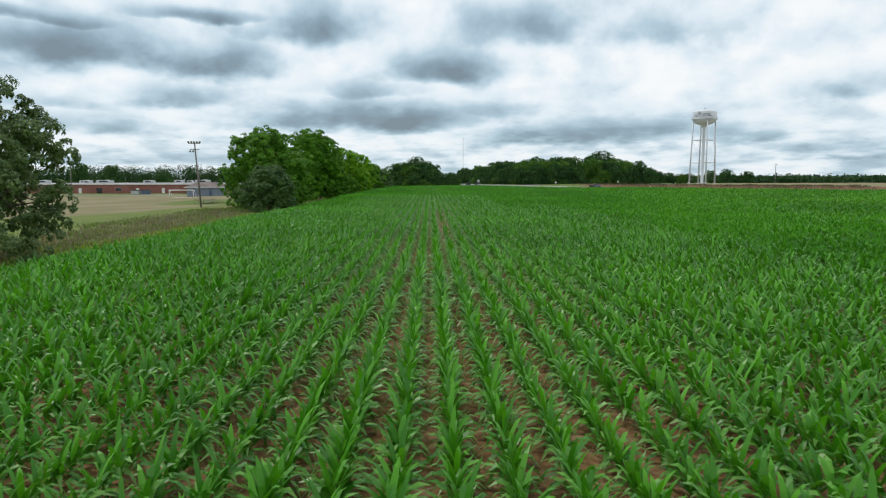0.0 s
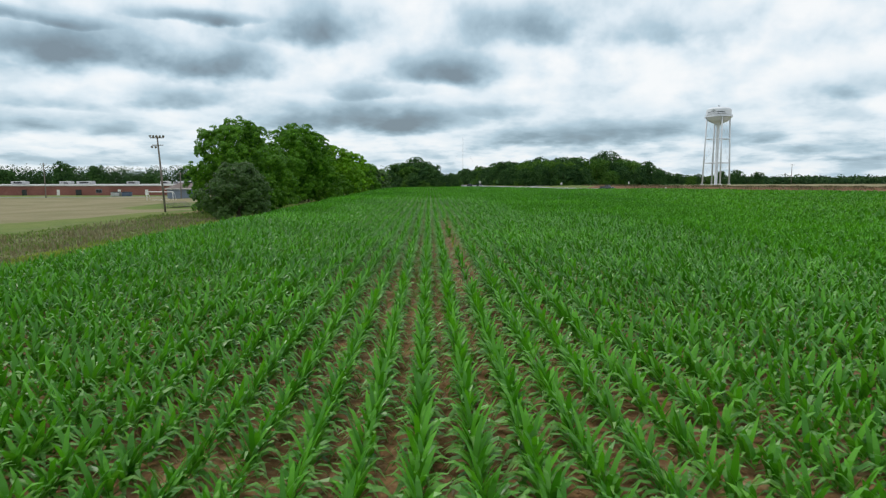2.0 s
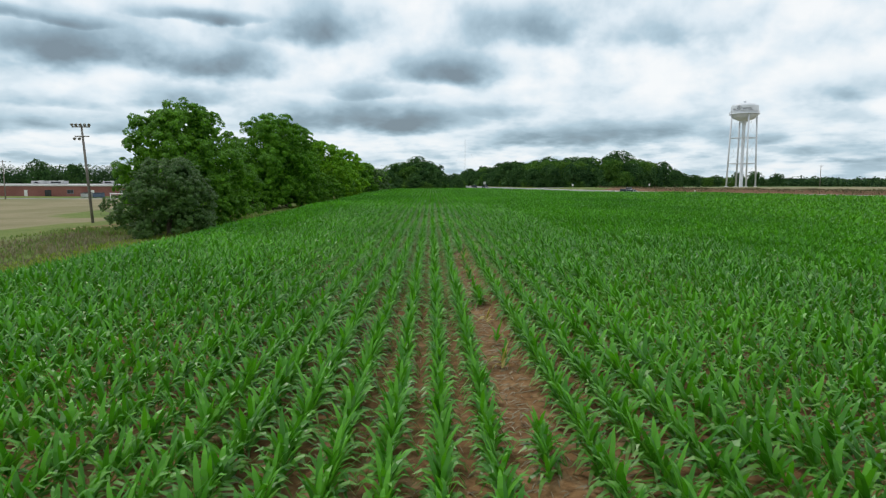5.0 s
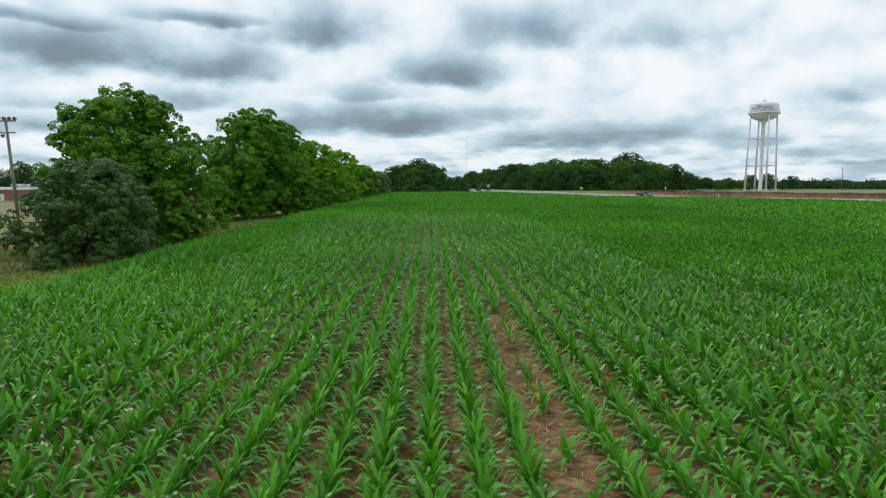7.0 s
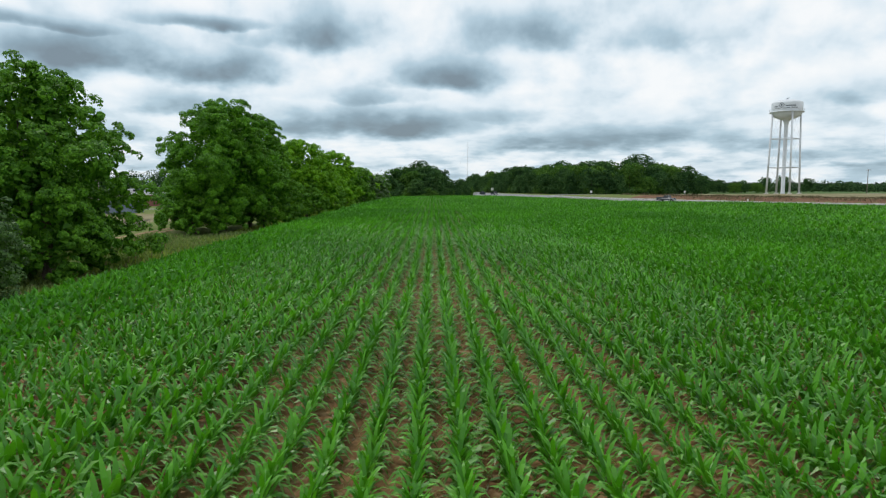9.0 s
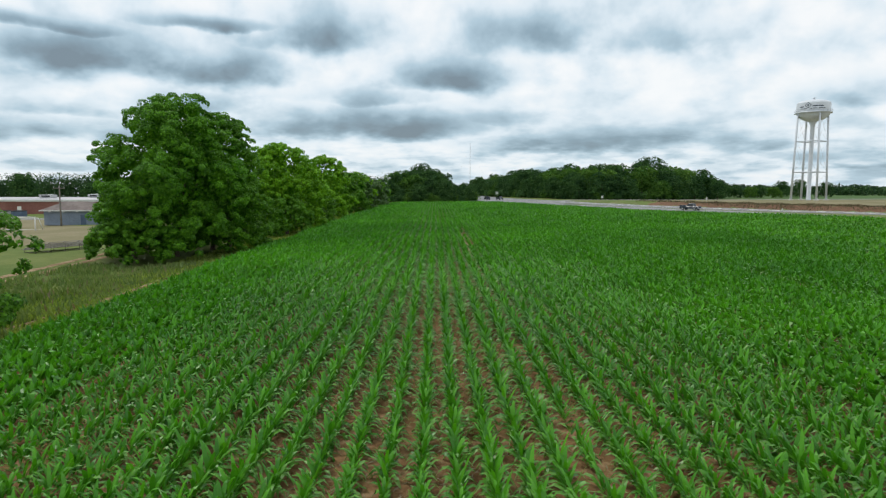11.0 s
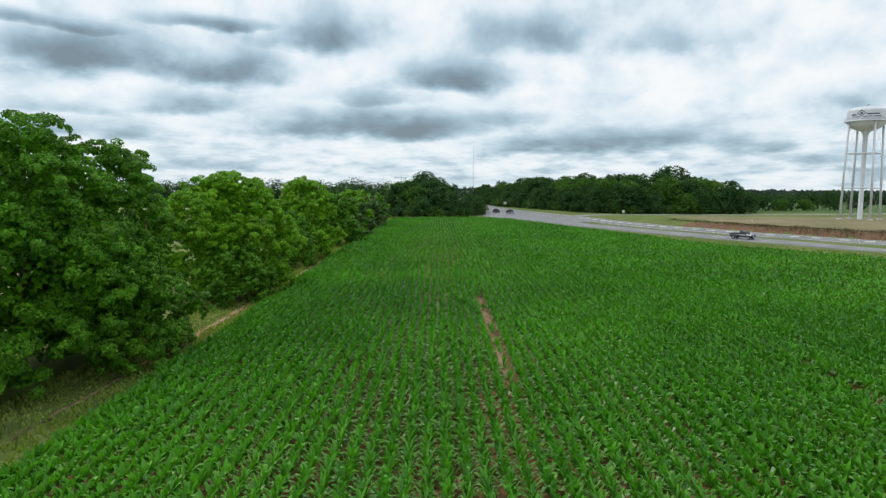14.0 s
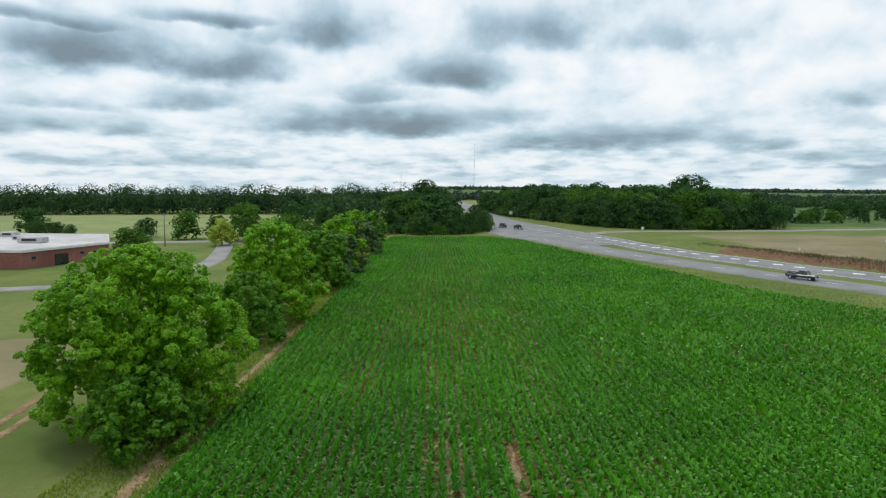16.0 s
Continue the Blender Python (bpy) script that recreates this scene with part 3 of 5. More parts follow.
def lobed_crown(centre, radii, lobes, lobe_r, count, size, inner=0.18, loose=0.42, core=0.06, broad=0.55):
    """A crown of leafy boughs: broad from low down, rounding over at the top, with gaps between the boughs.
    Each bough carries rounded tufts whose leaves lie like shingles over the tuft's upper side, and sparse leafy twigs inside."""
    c, rad = np.array(centre, float), np.array(radii, float)
    # boughs spread evenly round the crown and up it, a few of them inside
    k = np.arange(lobes)
    t = np.clip((k + rng.uniform(0, 1, lobes)) / lobes, 0, 1) ** 1.08
    a = k * 2.39996 + rng.normal(0, 0.3, lobes)
    wide = np.minimum(1.0, 0.86 + 0.55 * t) * np.sqrt(np.clip(1 - (np.clip(t - 0.35, 0, 1) / 0.66) ** 2, 0.02, 1))
    q = np.where(k % 5 == 4, rng.uniform(0.35, 0.7, lobes), np.sqrt(rng.uniform(0.62, 1.08, lobes)))
    swell = 1 + 0.12 * np.sin(2 * a + rng.uniform(0, 6)) + 0.08 * np.sin(3 * a + rng.uniform(0, 6))
    lc = np.stack([np.cos(a) * q * wide * swell, np.sin(a) * q * wide * swell, 2 * t - 1], 1)
    lr = lobe_r * rng.uniform(0.55, 1.35, lobes) * (1.2 - 0.35 * q)
    pts, nrms, ins = [], [], []
    weights = lr ** 2 / np.sum(lr ** 2)
    squash = np.array([1.0, 1.0, 0.78])
    for k in range(lobes):
        n = int(count * weights[k])
        mid = c + lc[k] * rad
        out = np.array([lc[k][0], lc[k][1], 0.4 * lc[k][2]]) + 1e-6
        out /= np.linalg.norm(out)
        # tufts over the bough's outer and upper side
        tufts = max(6, int(10 * lr[k] / lobe_r))
        e = rng.normal(0, 1, (tufts * 3, 3))
        e /= np.linalg.norm(e, axis=1, keepdims=True)
        e = e[np.argsort(-(e @ (out * 0.6 + np.array([0, 0, 0.5])) + rng.normal(0, 0.35, len(e))))[:tufts]]
        pick = rng.integers(0, tufts, n)
        d = rng.normal(0, 1, (n, 3))
        d /= np.linalg.norm(d, axis=1, keepdims=True)
        axis = e[pick] * 0.8 + np.array([0, 0, 0.45])
        axis /= np.linalg.norm(axis, axis=1, keepdims=True)
        under = np.sum(d * axis, 1, keepdims=True)
        d = np.where(under < -0.15, d - 2 * under * axis, d)
        reach = (rng.uniform(0.70, 1.10, tufts) * lr[k])[pick][:, None]
        puff = lr[k] * loose * (rng.uniform(0.75, 1.25, tufts))[pick][:, None] * rng.uniform(0.72, 1.05, (n, 1))
        pts.append(mid + (e[pick] * reach + d * puff) * squash)
        nrms.append(d * 0.9 + axis * 0.35 + np.array([0, 0, 0.15]))
        m = max(3, int(n * inner))
        d = rng.normal(0, 1, (m, 3))
        d /= np.linalg.norm(d, axis=1, keepdims=True)
        ins.append(np.concatenate([mid + d * lr[k] * 0.55 * rng.random((m, 1)) ** 0.4 * squash, d], 1))
    # leafy twigs through the heart of the crown
    m = int(count * core)
    d = rng.normal(0, 1, (m, 3))
    d /= np.linalg.norm(d, axis=1, keepdims=True)
    ins.append(np.concatenate([c + d * rad * np.array([0.72, 0.72, 0.86]) * rng.random((m, 1)) ** 0.33, d], 1))
    ins = np.concatenate(ins)
    v, f = leaf_quads(np.concatenate(pts), np.concatenate(nrms), size, broad, 0.22)
    v2, f2 = leaf_quads(ins[:, :3], ins[:, 3:], size * 1.6, 0.8, 0.5)
    return (np.concatenate([v, v2]), np.concatenate([f, f2 + len(v)])), c + lc * rad


def branches(base, height, spread, tips, r0):
    """A leaning tapered trunk and limbs that reach into the crown."""
    s = Shape()
    b = Vector(base)
    top = b + Vector((rng.uniform(-0.6, 0.6), rng.uniform(-0.6, 0.6), height * 0.72))
    mid = b.lerp(top, 0.45) + Vector((rng.uniform(-0.35, 0.35), rng.uniform(-0.35, 0.35), 0))
    s.tube([b + Vector((0, 0, -0.3)), b + Vector((0, 0, 0.35)), mid, top], [r0 * 1.45, r0, r0 * 0.72, r0 * 0.2], 8)
    order = rng.permutation(len(tips))[: spread]
    for k in order:
        t = Vector(tips[k])
        f = rng.uniform(0.25, 0.75)
        st = b.lerp(mid, f / 0.45) if f < 0.45 else mid.lerp(top, (f - 0.45) / 0.55)
        m = st.lerp(t, 0.5) + Vector((0, 0, 0.35 * (t - st).length * 0.3))
        rr = r0 * (0.5 - 0.35 * f)
        s.tube([st, m, t], [rr, rr * 0.6, rr * 0.18], 5, cap=False)
    return s


def tree_meshes(height, radius, lobes, count, size, mat, crown_low=0.05, lobe=0.28, trunk=0.26, limbs=14, inner=0.18, loose=0.42, core=0.06, broad=0.55):
    """Trunk and crown meshes of one tree that stands at its own origin."""
    lr = radius * lobe
    z0, z1 = height * crown_low + lr * 0.55, height - lr * 0.75
    (v, q), tips = lobed_crown((0, 0, (z0 + z1) / 2), (radius - lr * 0.7, radius - lr * 0.7, (z1 - z0) / 2), lobes, lr, count, size, inner, loose, core, broad)
    v[:, 2] = np.maximum(v[:, 2], 0.05)
    tr = branches((0, 0, 0), height, limbs, tips, trunk).mesh("trunk", M_BARK)
    return tr, mesh_arrays("crown", v, q, mat)


def plant_tree(meshes, x, y, label, category="tree", group="", scale=1.0, rz=0.0, name="tree", sz=None):
    ob = thing(name, (x, y, zt(x, y) - 0.05), label, category, group, rz)
    ob.scale = (scale, scale, sz or scale)
    for nm, me in zip(("trunk", "crown"), meshes):
        part(nm, me, None, ob)
    return ob


# the hedgerow on the field's western edge, from the near end to the far one: x, y, height, radius, lobes, sprays, size, leaf, what
HEDGE = (
    (-26.3, 38.5, 11.7, 6.6, 62, 30000, 0.21, M_GREYLEAF, "open-crowned grey-green tree among dead weeds", 0.04),
    (-22.9, 96, 7.1, 4.5, 90, 32000, 0.165, M_DARK, "dense dark round bush at the corn's edge", 0.0),
    (-26.8, 110.5, 13.8, 7.7, 92, 50000, 0.25, M_WALNUT, "tall spreading broadleaf tree at the corn's edge", 0.0),
    (-23.9, 107.5, 7.2, 4.0, 40, 10000, 0.28, M_WALNUT, "low leafy tree growing into a taller one", 0.0),
    (-27.0, 150, 16.3, 8.4, 120, 74000, 0.235, M_MID, "large round broadleaf tree with mid-green leaves", 0.0),
    (-25.6, 156.5, 15.5, 6.4, 60, 27000, 0.25, M_WALNUT, "tall open-crowned tree behind a round one", 0.05),
    (-22.9, 154.0, 9.6, 5.5, 46, 15000, 0.26, M_WALNUT, "leafy undergrowth below a large tree", 0.0),
    (-27.6, 163, 6.0, 3.8, 34, 8000, 0.28, M_WALNUT, "leafy bush between two large trees", 0.0),
    (-29.0, 145, 4.6, 4.2, 30, 8000, 0.28, M_WALNUT, "dark undergrowth at a large tree's foot", 0.0),
    (-24.5, 181, 13.8, 7.4, 100, 56000, 0.25, M_BRIGHT, "round bright green tree at the corn's edge", 0.0),
    (-21.7, 176, 6.0, 4.2, 38, 9000, 0.27, M_WALNUT, "dark leafy shrub below a bright tree", 0.0),
    (-23.0, 205, 8.6, 4.4, 40, 9000, 0.31, M_WALNUT, "shrubby dull green tree in the hedgerow", 0.0),
    (-23.8, 217, 13.4, 7.0, 62, 17000, 0.37, M_BRIGHT, "bright green hedgerow tree", 0.0),
    (-21.8, 239, 10.6, 5.8, 52, 8000, 0.45, M_WALNUT, "dark green hedgerow tree", 0.0),
    (-20.6, 255, 8.6, 4.6, 40, 5000, 0.46, M_DARK, "small dark hedgerow tree", 0.0),
    (-22.8, 269, 11.2, 5.6, 46, 6000, 0.48, M_BRIGHT, "light green hedgerow tree", 0.0),
    (-20.6, 291, 9.6, 5.2, 38, 3500, 0.6, M_DARK, "round dark hedgerow tree near the field's end", 0.0),
    (-26.0, 311, 11.5, 5.8, 42, 3500, 0.7, M_BRIGHT, "light green tree behind the hedgerow", 0.0),
    (-23.5, 333, 10.5, 5.4, 38, 3000, 0.7, M_WALNUT, "green tree at the far end of the hedgerow", 0.0),
)
for x, y, h, r, lobes, count, size, mat, label, low in HEDGE:
    plant_tree(tree_meshes(h, r, int(lobes * 1.15), int(count * 1.1), size * 1.06, mat, low, 0.22, inner=0.12, loose=0.29, core=0.06), x, y, label, group="hedgerow trees", category="bush" if h < 8.5 else "tree", name="bush" if h < 8.5 else "tree")

# woods at some distance: a few kinds of tree, set out singly
KINDS = [tree_meshes(12, 5.8, 34, 1250, 0.70, m, 0.0, 0.32, 0.22, 3, 0.2, 0.50, 0.2, 0.85) for m in (M_WOOD_FAR, M_WOOD_FAR, M_WOOD_FAR2, M_WOOD_FAR)]
SHRUBS = [tree_meshes(4.5, 3.6, 14, 300, 0.75, m, 0.0, 0.38, 0.12, 2, 0.2, 0.62) for m in (M_WOOD_FAR, M_WOOD_FAR2)]


def grove(spots, group, label, jitter=0.26, shrub=False):
    for x, y, h in spots:
        k = int(rng.integers(0, len(SHRUBS) if shrub else len(KINDS)))
        base = 4.5 if shrub else 12.0
        s = h / base * rng.uniform(1 - jitter, 1 + jitter * 0.6)
        w = s * rng.uniform(0.9, 1.15)
        plant_tree((SHRUBS if shrub else KINDS)[k], x, y, label, "shrub" if shrub else "tree", group, w, rng.uniform(0, 360), "shrub" if shrub else "tree", sz=s)


def scatter(poly_line, depth, step, h0, h1, right=True):
    """Spots in a belt along a line, taller towards its middle depth."""
    x, y, s = resample(poly_line, 1.0)
    out = []
    for d in np.arange(0.0, depth, step):
        for p in np.arange(rng.uniform(0, step), s[-1], step):
            i = min(int(np.searchsorted(s, p)), len(s) - 2)
            a = math.atan2(y[i + 1] - y[i], x[i + 1] - x[i]) + (-math.pi / 2 if right else math.pi / 2)
            q = d + rng.uniform(-0.3, 0.3) * step
            f = min(1.0, d / (depth * 0.4))
            out.append((x[i] + math.cos(a) * q + rng.uniform(-0.3, 0.3) * step, y[i] + math.sin(a) * q, h0 + (h1 - h0) * f))
    return out


WOOD_FRONT = ((33, 560), (36, 490), (52, 436), (68, 394), (84, 384), (110, 389), (136, 394))
grove(scatter(WOOD_FRONT, 34, 10.0, 12.0, 16.0, right=False), "roadside wood", "dark green tree in the roadside wood")
grove(scatter(WOOD_FRONT, 3, 5.0, 4.2, 4.5, right=False), "roadside shrubs", "low green shrub at the wood's edge", shrub=True)
big = tree_meshes(23.5, 11.5, 70, 6500, 0.70, M_WOOD_FAR, 0.0, 0.24, 0.4, 8, 0.2, 0.48, 0.15, 0.85)
plant_tree(big, 118.5, 440, "tall round dark tree standing above the wood", group="roadside wood", scale=1.08, sz=0.95)
plant_tree(KINDS[2], 122, 412, "lighter green tree at the wood's front", group="roadside wood", scale=1.45)
plant_tree(KINDS[2], 112, 420, "lighter green tree before a taller one", group="roadside wood", scale=1.4, rz=80)
plant_tree(KINDS[0], 145, 416, "small tree standing clear of the wood", group="roadside wood", scale=0.95)
# the clump at the field's far end
CLUMP = ((-30, 372), (-16, 362), (-4, 357), (8, 360), (14, 372), (15, 395), (13, 425))
grove(scatter(CLUMP, 30, 9.5, 7.5, 13.0, right=False), "field-end clump", "dark green tree in the clump at the field's end")
grove(scatter(CLUMP, 3, 4.5, 4.0, 4.4, right=False), "field-end shrubs", "low green shrub at the clump's edge", shrub=True)
plant_tree(big, -9.0, 452, "tall dark tree standing above the clump", group="field-end clump", scale=0.84)
plant_tree(big, -2.0, 446, "tall dark tree beside another in the clump", group="field-end clump", scale=0.70)
# single trees round the school
for x, y, h, w, kind, label in (
    (-83.5, 303, 7.5, 0.85, 2, "small tree beside the brick school"), (-104, 356, 6.5, 0.7, 3, "small round tree by the lane"), (-86, 346, 10, 0.85, 2, "tree standing on the school lawn"),
    (-78, 352, 8, 0.7, 0, "tree beside another on the school lawn"), (-143, 358, 5.5, 0.62, 3, "low tree by the lane"), (-136, 357, 5.0, 0.6, 0, "low tree by the lane"), (-128, 352, 4.4, 0.36, 3, "young tree by the lane"),
    (-64, 338, 13, 1.0, 2, "green tree behind a yellow one"), (-50, 345, 12, 1.0, 3, "dark tree behind the hedgerow"), (-44, 318, 10, 0.8, 2, "tree behind the hedgerow"), (-38, 338, 12, 0.9, 0, "tree behind the hedgerow"), (-36, 300, 9, 0.7, 2, "tree behind the hedgerow"),
    (-172, 352, 14, 1.05, 0, "tall dark tree behind the school"), (-192, 356, 15.5, 1.0, 3, "tall dark tree behind the school"), (-215, 346, 12, 1.1, 0, "dark tree behind the school"), (-240, 350, 13, 1.2, 3, "dark tree behind the school"), (-150, 366, 10, 1.1, 0, "dark tree behind the school"),
    (150, 424, 10, 0.85, 0, "dark tree at the wood's end"), (157, 430, 8.5, 0.8, 3, "dark tree at the wood's end"), (166, 436, 8, 0.8, 0, "hedgerow tree beyond the wood"), (173, 432, 6.5, 0.7, 2, "light green hedgerow tree beyond the wood"),
    (181, 440, 7.5, 0.8, 3, "hedgerow tree beyond the wood"), (189, 438, 6.5, 0.75, 2, "light green hedgerow tree beyond the wood"), (206, 462, 10, 0.85, 0, "dark hedgerow tree by the far fields"), (222, 470, 10.5, 1.0, 3, "dark hedgerow tree by the far fields"), (236, 468, 9.5, 0.9, 0, "dark hedgerow tree by the far fields"),
    (203, 436, 8, 0.42, 3, "small dark cypress by the side road"), (176, 441, 6.3, 0.5, 0, "small round tree by the side road"),
):
    plant_tree(KINDS[kind], x, y, label, group="single trees", scale=w, sz=h / 12, rz=rng.uniform(0, 360))
plant_tree(tree_meshes(8.2, 4.0, 34, 3000, 0.5, M_YELLOW, 0.02), -66, 322, "small tree with yellow leaves on the lawn", group="single trees")


def tree_line(line, depth, step, height, size, count, mat, name, label):
    """A far wood as one mass of crowns with an uneven top."""
    v_all, q_all, n = [], [], 0
    for x, y, _ in scatter(line, depth, step, 1, 1, right=False):
        h = height * rng.uniform(0.88, 1.12)
        r = step * rng.uniform(0.75, 1.05)
        (v, q), _ = lobed_crown((x, y, zt(x, y) + h * 0.42), (r * 0.75, r * 0.75, h * 0.40), 12, min(r * 0.46, h * 0.32), count, size, 0.2, 0.62, 0.3, 0.9)
        v_all.append(v)
        q_all.append(q + n)
        n += len(v)
    ob = new(name, mesh_arrays(name, np.concatenate(v_all), np.concatenate(q_all), mat))
    return tagged(ob, label, "woods", kind="stuff")


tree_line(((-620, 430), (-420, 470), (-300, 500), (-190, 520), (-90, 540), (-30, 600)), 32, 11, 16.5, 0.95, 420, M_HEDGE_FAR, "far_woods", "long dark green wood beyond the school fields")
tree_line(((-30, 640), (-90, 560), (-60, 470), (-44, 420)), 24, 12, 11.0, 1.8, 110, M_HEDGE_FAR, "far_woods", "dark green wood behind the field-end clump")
tree_line(((-700, 1000), (-250, 1000), (20, 980), (160, 960), (420, 900), (900, 820)), 50, 22, 10, 3.4, 110, M_HAZE, "far_woods", "distant haze-blue wood along the horizon")
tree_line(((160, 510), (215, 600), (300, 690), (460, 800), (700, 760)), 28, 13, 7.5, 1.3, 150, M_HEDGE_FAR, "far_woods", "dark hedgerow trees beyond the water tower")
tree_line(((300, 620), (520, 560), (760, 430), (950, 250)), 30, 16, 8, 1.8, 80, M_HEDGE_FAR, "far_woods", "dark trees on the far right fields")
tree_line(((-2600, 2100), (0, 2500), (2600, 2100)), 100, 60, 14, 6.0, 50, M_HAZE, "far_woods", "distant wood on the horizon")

# ---------------------------------------------------------------- corn


def corn_plant(leaves, segs, width):
    """One young maize plant: a bright upright funnel of leaves over older ones that arch out and hang their tips to the sides."""
    vs, qs, n = [], [], 0
    phi0 = rng.normal(0, 0.6)
    for k in range(leaves):
        f = k / max(1, leaves - 1)
        phi = phi0 + (k % 2) * math.pi + rng.normal(0, 0.3 + 0.6 * f)
        ln = (0.50 + 0.16 * math.sin(math.pi * (0.15 + 0.6 * f))) * rng.uniform(0.85, 1.15)
        h0 = 0.05 + 0.19 * f
        rise = 0.88 + 0.16 * f + rng.normal(0, 0.06)
        droop = (1.08 - 0.70 * f) * rng.uniform(0.75, 1.2)
        reach = 0.80 - 0.46 * f
        dx, dy = math.cos(phi), math.sin(phi)
        tw = rng.uniform(-0.7, 0.7)
        for j in range(segs + 1):
            s = j / segs
            r = ln * reach * (s - 0.10 * (1 - f) * s * s)
            z = h0 + ln * (rise * s - droop * s * s)
            w = width * (0.72 + 0.95 * s - 1.62 * s * s)
            up_ = tw * s * w
            # older leaves pale towards the tip, part ageing, part painted sheen
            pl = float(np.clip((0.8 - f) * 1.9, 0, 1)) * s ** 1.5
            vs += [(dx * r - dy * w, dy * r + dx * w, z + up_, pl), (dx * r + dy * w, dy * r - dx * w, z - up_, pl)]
        for j in range(segs):
            a = n + 2 * j
            qs.append((a, a + 1, a + 3, a + 2))
        n += 2 * (segs + 1)
    return np.array(vs), np.array(qs)


def far_plant(leaves, w0, spread=1.0):
    """The same plant with each leaf as one folded diamond: arching older leaves below, an upright funnel above."""
    vs, qs = [], []
    phi0 = rng.normal(0, 0.5)
    for k in range(leaves):
        f = (k + 0.5) / leaves
        phi = phi0 + (k % 2) * math.pi + rng.normal(0, 0.3 + 0.5 * f)
        dx, dy = math.cos(phi), math.sin(phi)
        w = w0 * rng.uniform(0.8, 1.2)
        r1, r2 = spread * (0.24 - 0.17 * f) * rng.uniform(0.8, 1.2), spread * (0.43 - 0.27 * f) * rng.uniform(0.8, 1.2)
        z1, z2 = 0.30 + 0.18 * f + rng.normal(0, 0.03), 0.18 + 0.47 * f + rng.normal(0, 0.06)
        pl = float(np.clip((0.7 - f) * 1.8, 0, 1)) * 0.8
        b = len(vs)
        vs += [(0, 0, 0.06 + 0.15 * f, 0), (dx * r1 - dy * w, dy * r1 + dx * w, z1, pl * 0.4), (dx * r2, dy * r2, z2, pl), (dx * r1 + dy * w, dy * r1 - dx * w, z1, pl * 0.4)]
        qs.append((b, b + 1, b + 2, b + 3))
    return np.array(vs), np.array(qs)


def set_out(xs, ys, kinds, size, turn=0.55):
    """Copies of the plant kinds at the places given, turned and scaled one by one, as arrays."""
    v_all, q_all, p_all, n = [], [], [], 0
    pick = rng.integers(0, len(kinds), len(xs))
    for k, (v, q) in enumerate(kinds):
        m = pick == k
        x, y = xs[m], ys[m]
        c = len(x)
        if not c:
            continue
        # most leaves lie across the row
        a = rng.normal(0, turn, c) + math.pi * rng.integers(0, 2, c)
        s = size * rng.uniform(0.82, 1.14, c) * (1.0 + 0.10 * np.sin(x * 0.9 + y * 0.13) * np.sin(y * 0.21 + x * 0.05)) * (1.0 - 0.20 * smooth(18, 60, x)) * (1.0 + 0.24 * smooth(95, 160, y))
        ca, sa = np.cos(a) * s, np.sin(a) * s
        px = x[:, None] + ca[:, None] * v[None, :, 0] - sa[:, None] * v[None, :, 1]
        py = y[:, None] + sa[:, None] * v[None, :, 0] + ca[:, None] * v[None, :, 1]
        pz = terrain(x, y)[:, None] + s[:, None] * v[None, :, 2]
        v_all.append(np.stack([px, py, pz], 2).reshape(-1, 3))
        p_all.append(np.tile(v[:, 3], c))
        q_all.append((q[None] + (np.arange(c) * len(v))[:, None, None]).reshape(-1, 4) + n)
        n += c * len(v)
    return np.concatenate(v_all), np.concatenate(q_all), np.concatenate(p_all)


# bare stretches: row number, from y, to y, share of plants missing
GAPS = ((3, 37.5, 47, 0.93), (3, 48.5, 60, 0.97), (3, 61.5, 76, 0.86), (4, 145, 175, 0.85), (5, 197, 212, 0.5), (4, 128, 138, 0.4), (-1, 164, 180, 0.3), (-2, 163, 182, 0.35), (-3, 168, 178, 0.25), (0, 166, 178, 0.3), (29, 118, 156, 0.6), (28, 126, 150, 0.35), (4, 96, 110, 0.3), (5, 62, 80, 0.25), (2, 128, 150, 0.2))


def corn_spots():
    """Plants near the path in full, those further off with fewer leaves, and far ones as broad tufts."""
    sets = [([], []) for _ in range(4)]
    for k in range(-23, 250):
        x = ROW0 + ROW * k
        hi = CORN_FAR
        if x > 14:
            hi = float(np.interp(-x, [-v for v in EDGE_X], EDGE_Y))
        lo = -6.0
        seen = max(lo, (abs(x) - 6) / 0.75)
        ax = abs(x)
        jig = rng.uniform(-1, 1)
        near_to = 84.0 + 5 * jig if ax < 4.5 else -99.0
        mid_to = 134.0 + 8 * jig if ax < 11 else (84.0 + 8 * jig if ax < 19 else -99.0)
        row_to = 134.0 + math.sqrt(max(0.0, 62.0 ** 2 - ax * ax)) + 16 * rng.uniform(-1, 1) if ax < 36 else -99.0

        def line(a, b, step):
            if b - a < step:
                return np.zeros(0)
            y = np.arange(a, b, step)
            y = y + rng.uniform(-0.35, 0.35, len(y)) * step
            keep = rng.random(len(y)) > 0.03
            for row, g0, g1, share in GAPS:
                if row == k:
                    keep &= ~((y > g0) & (y < g1) & (rng.random(len(y)) < share))
            return y[keep]

        cuts = [max(seen, 3.0)]
        for v in (near_to, mid_to, row_to, hi):
            cuts.append(max(cuts[-1], min(v, hi)))
        pieces = [line(cuts[0], cuts[1], 0.175), line(cuts[1], cuts[2], 0.175), line(cuts[2], cuts[3], 0.19), np.concatenate([line(lo, min(seen, hi), 0.45 if ax < 100 else 0.75), line(cuts[3], cuts[4], 0.28 if ax < 55 else 0.42)])]
        for y, (xl, yl) in zip(pieces, sets):
            xl.append(np.full(len(y), x) + rng.normal(0, 0.03, len(y)))
            yl.append(y)
    return [(np.concatenate(a), np.concatenate(b)) for a, b in sets]


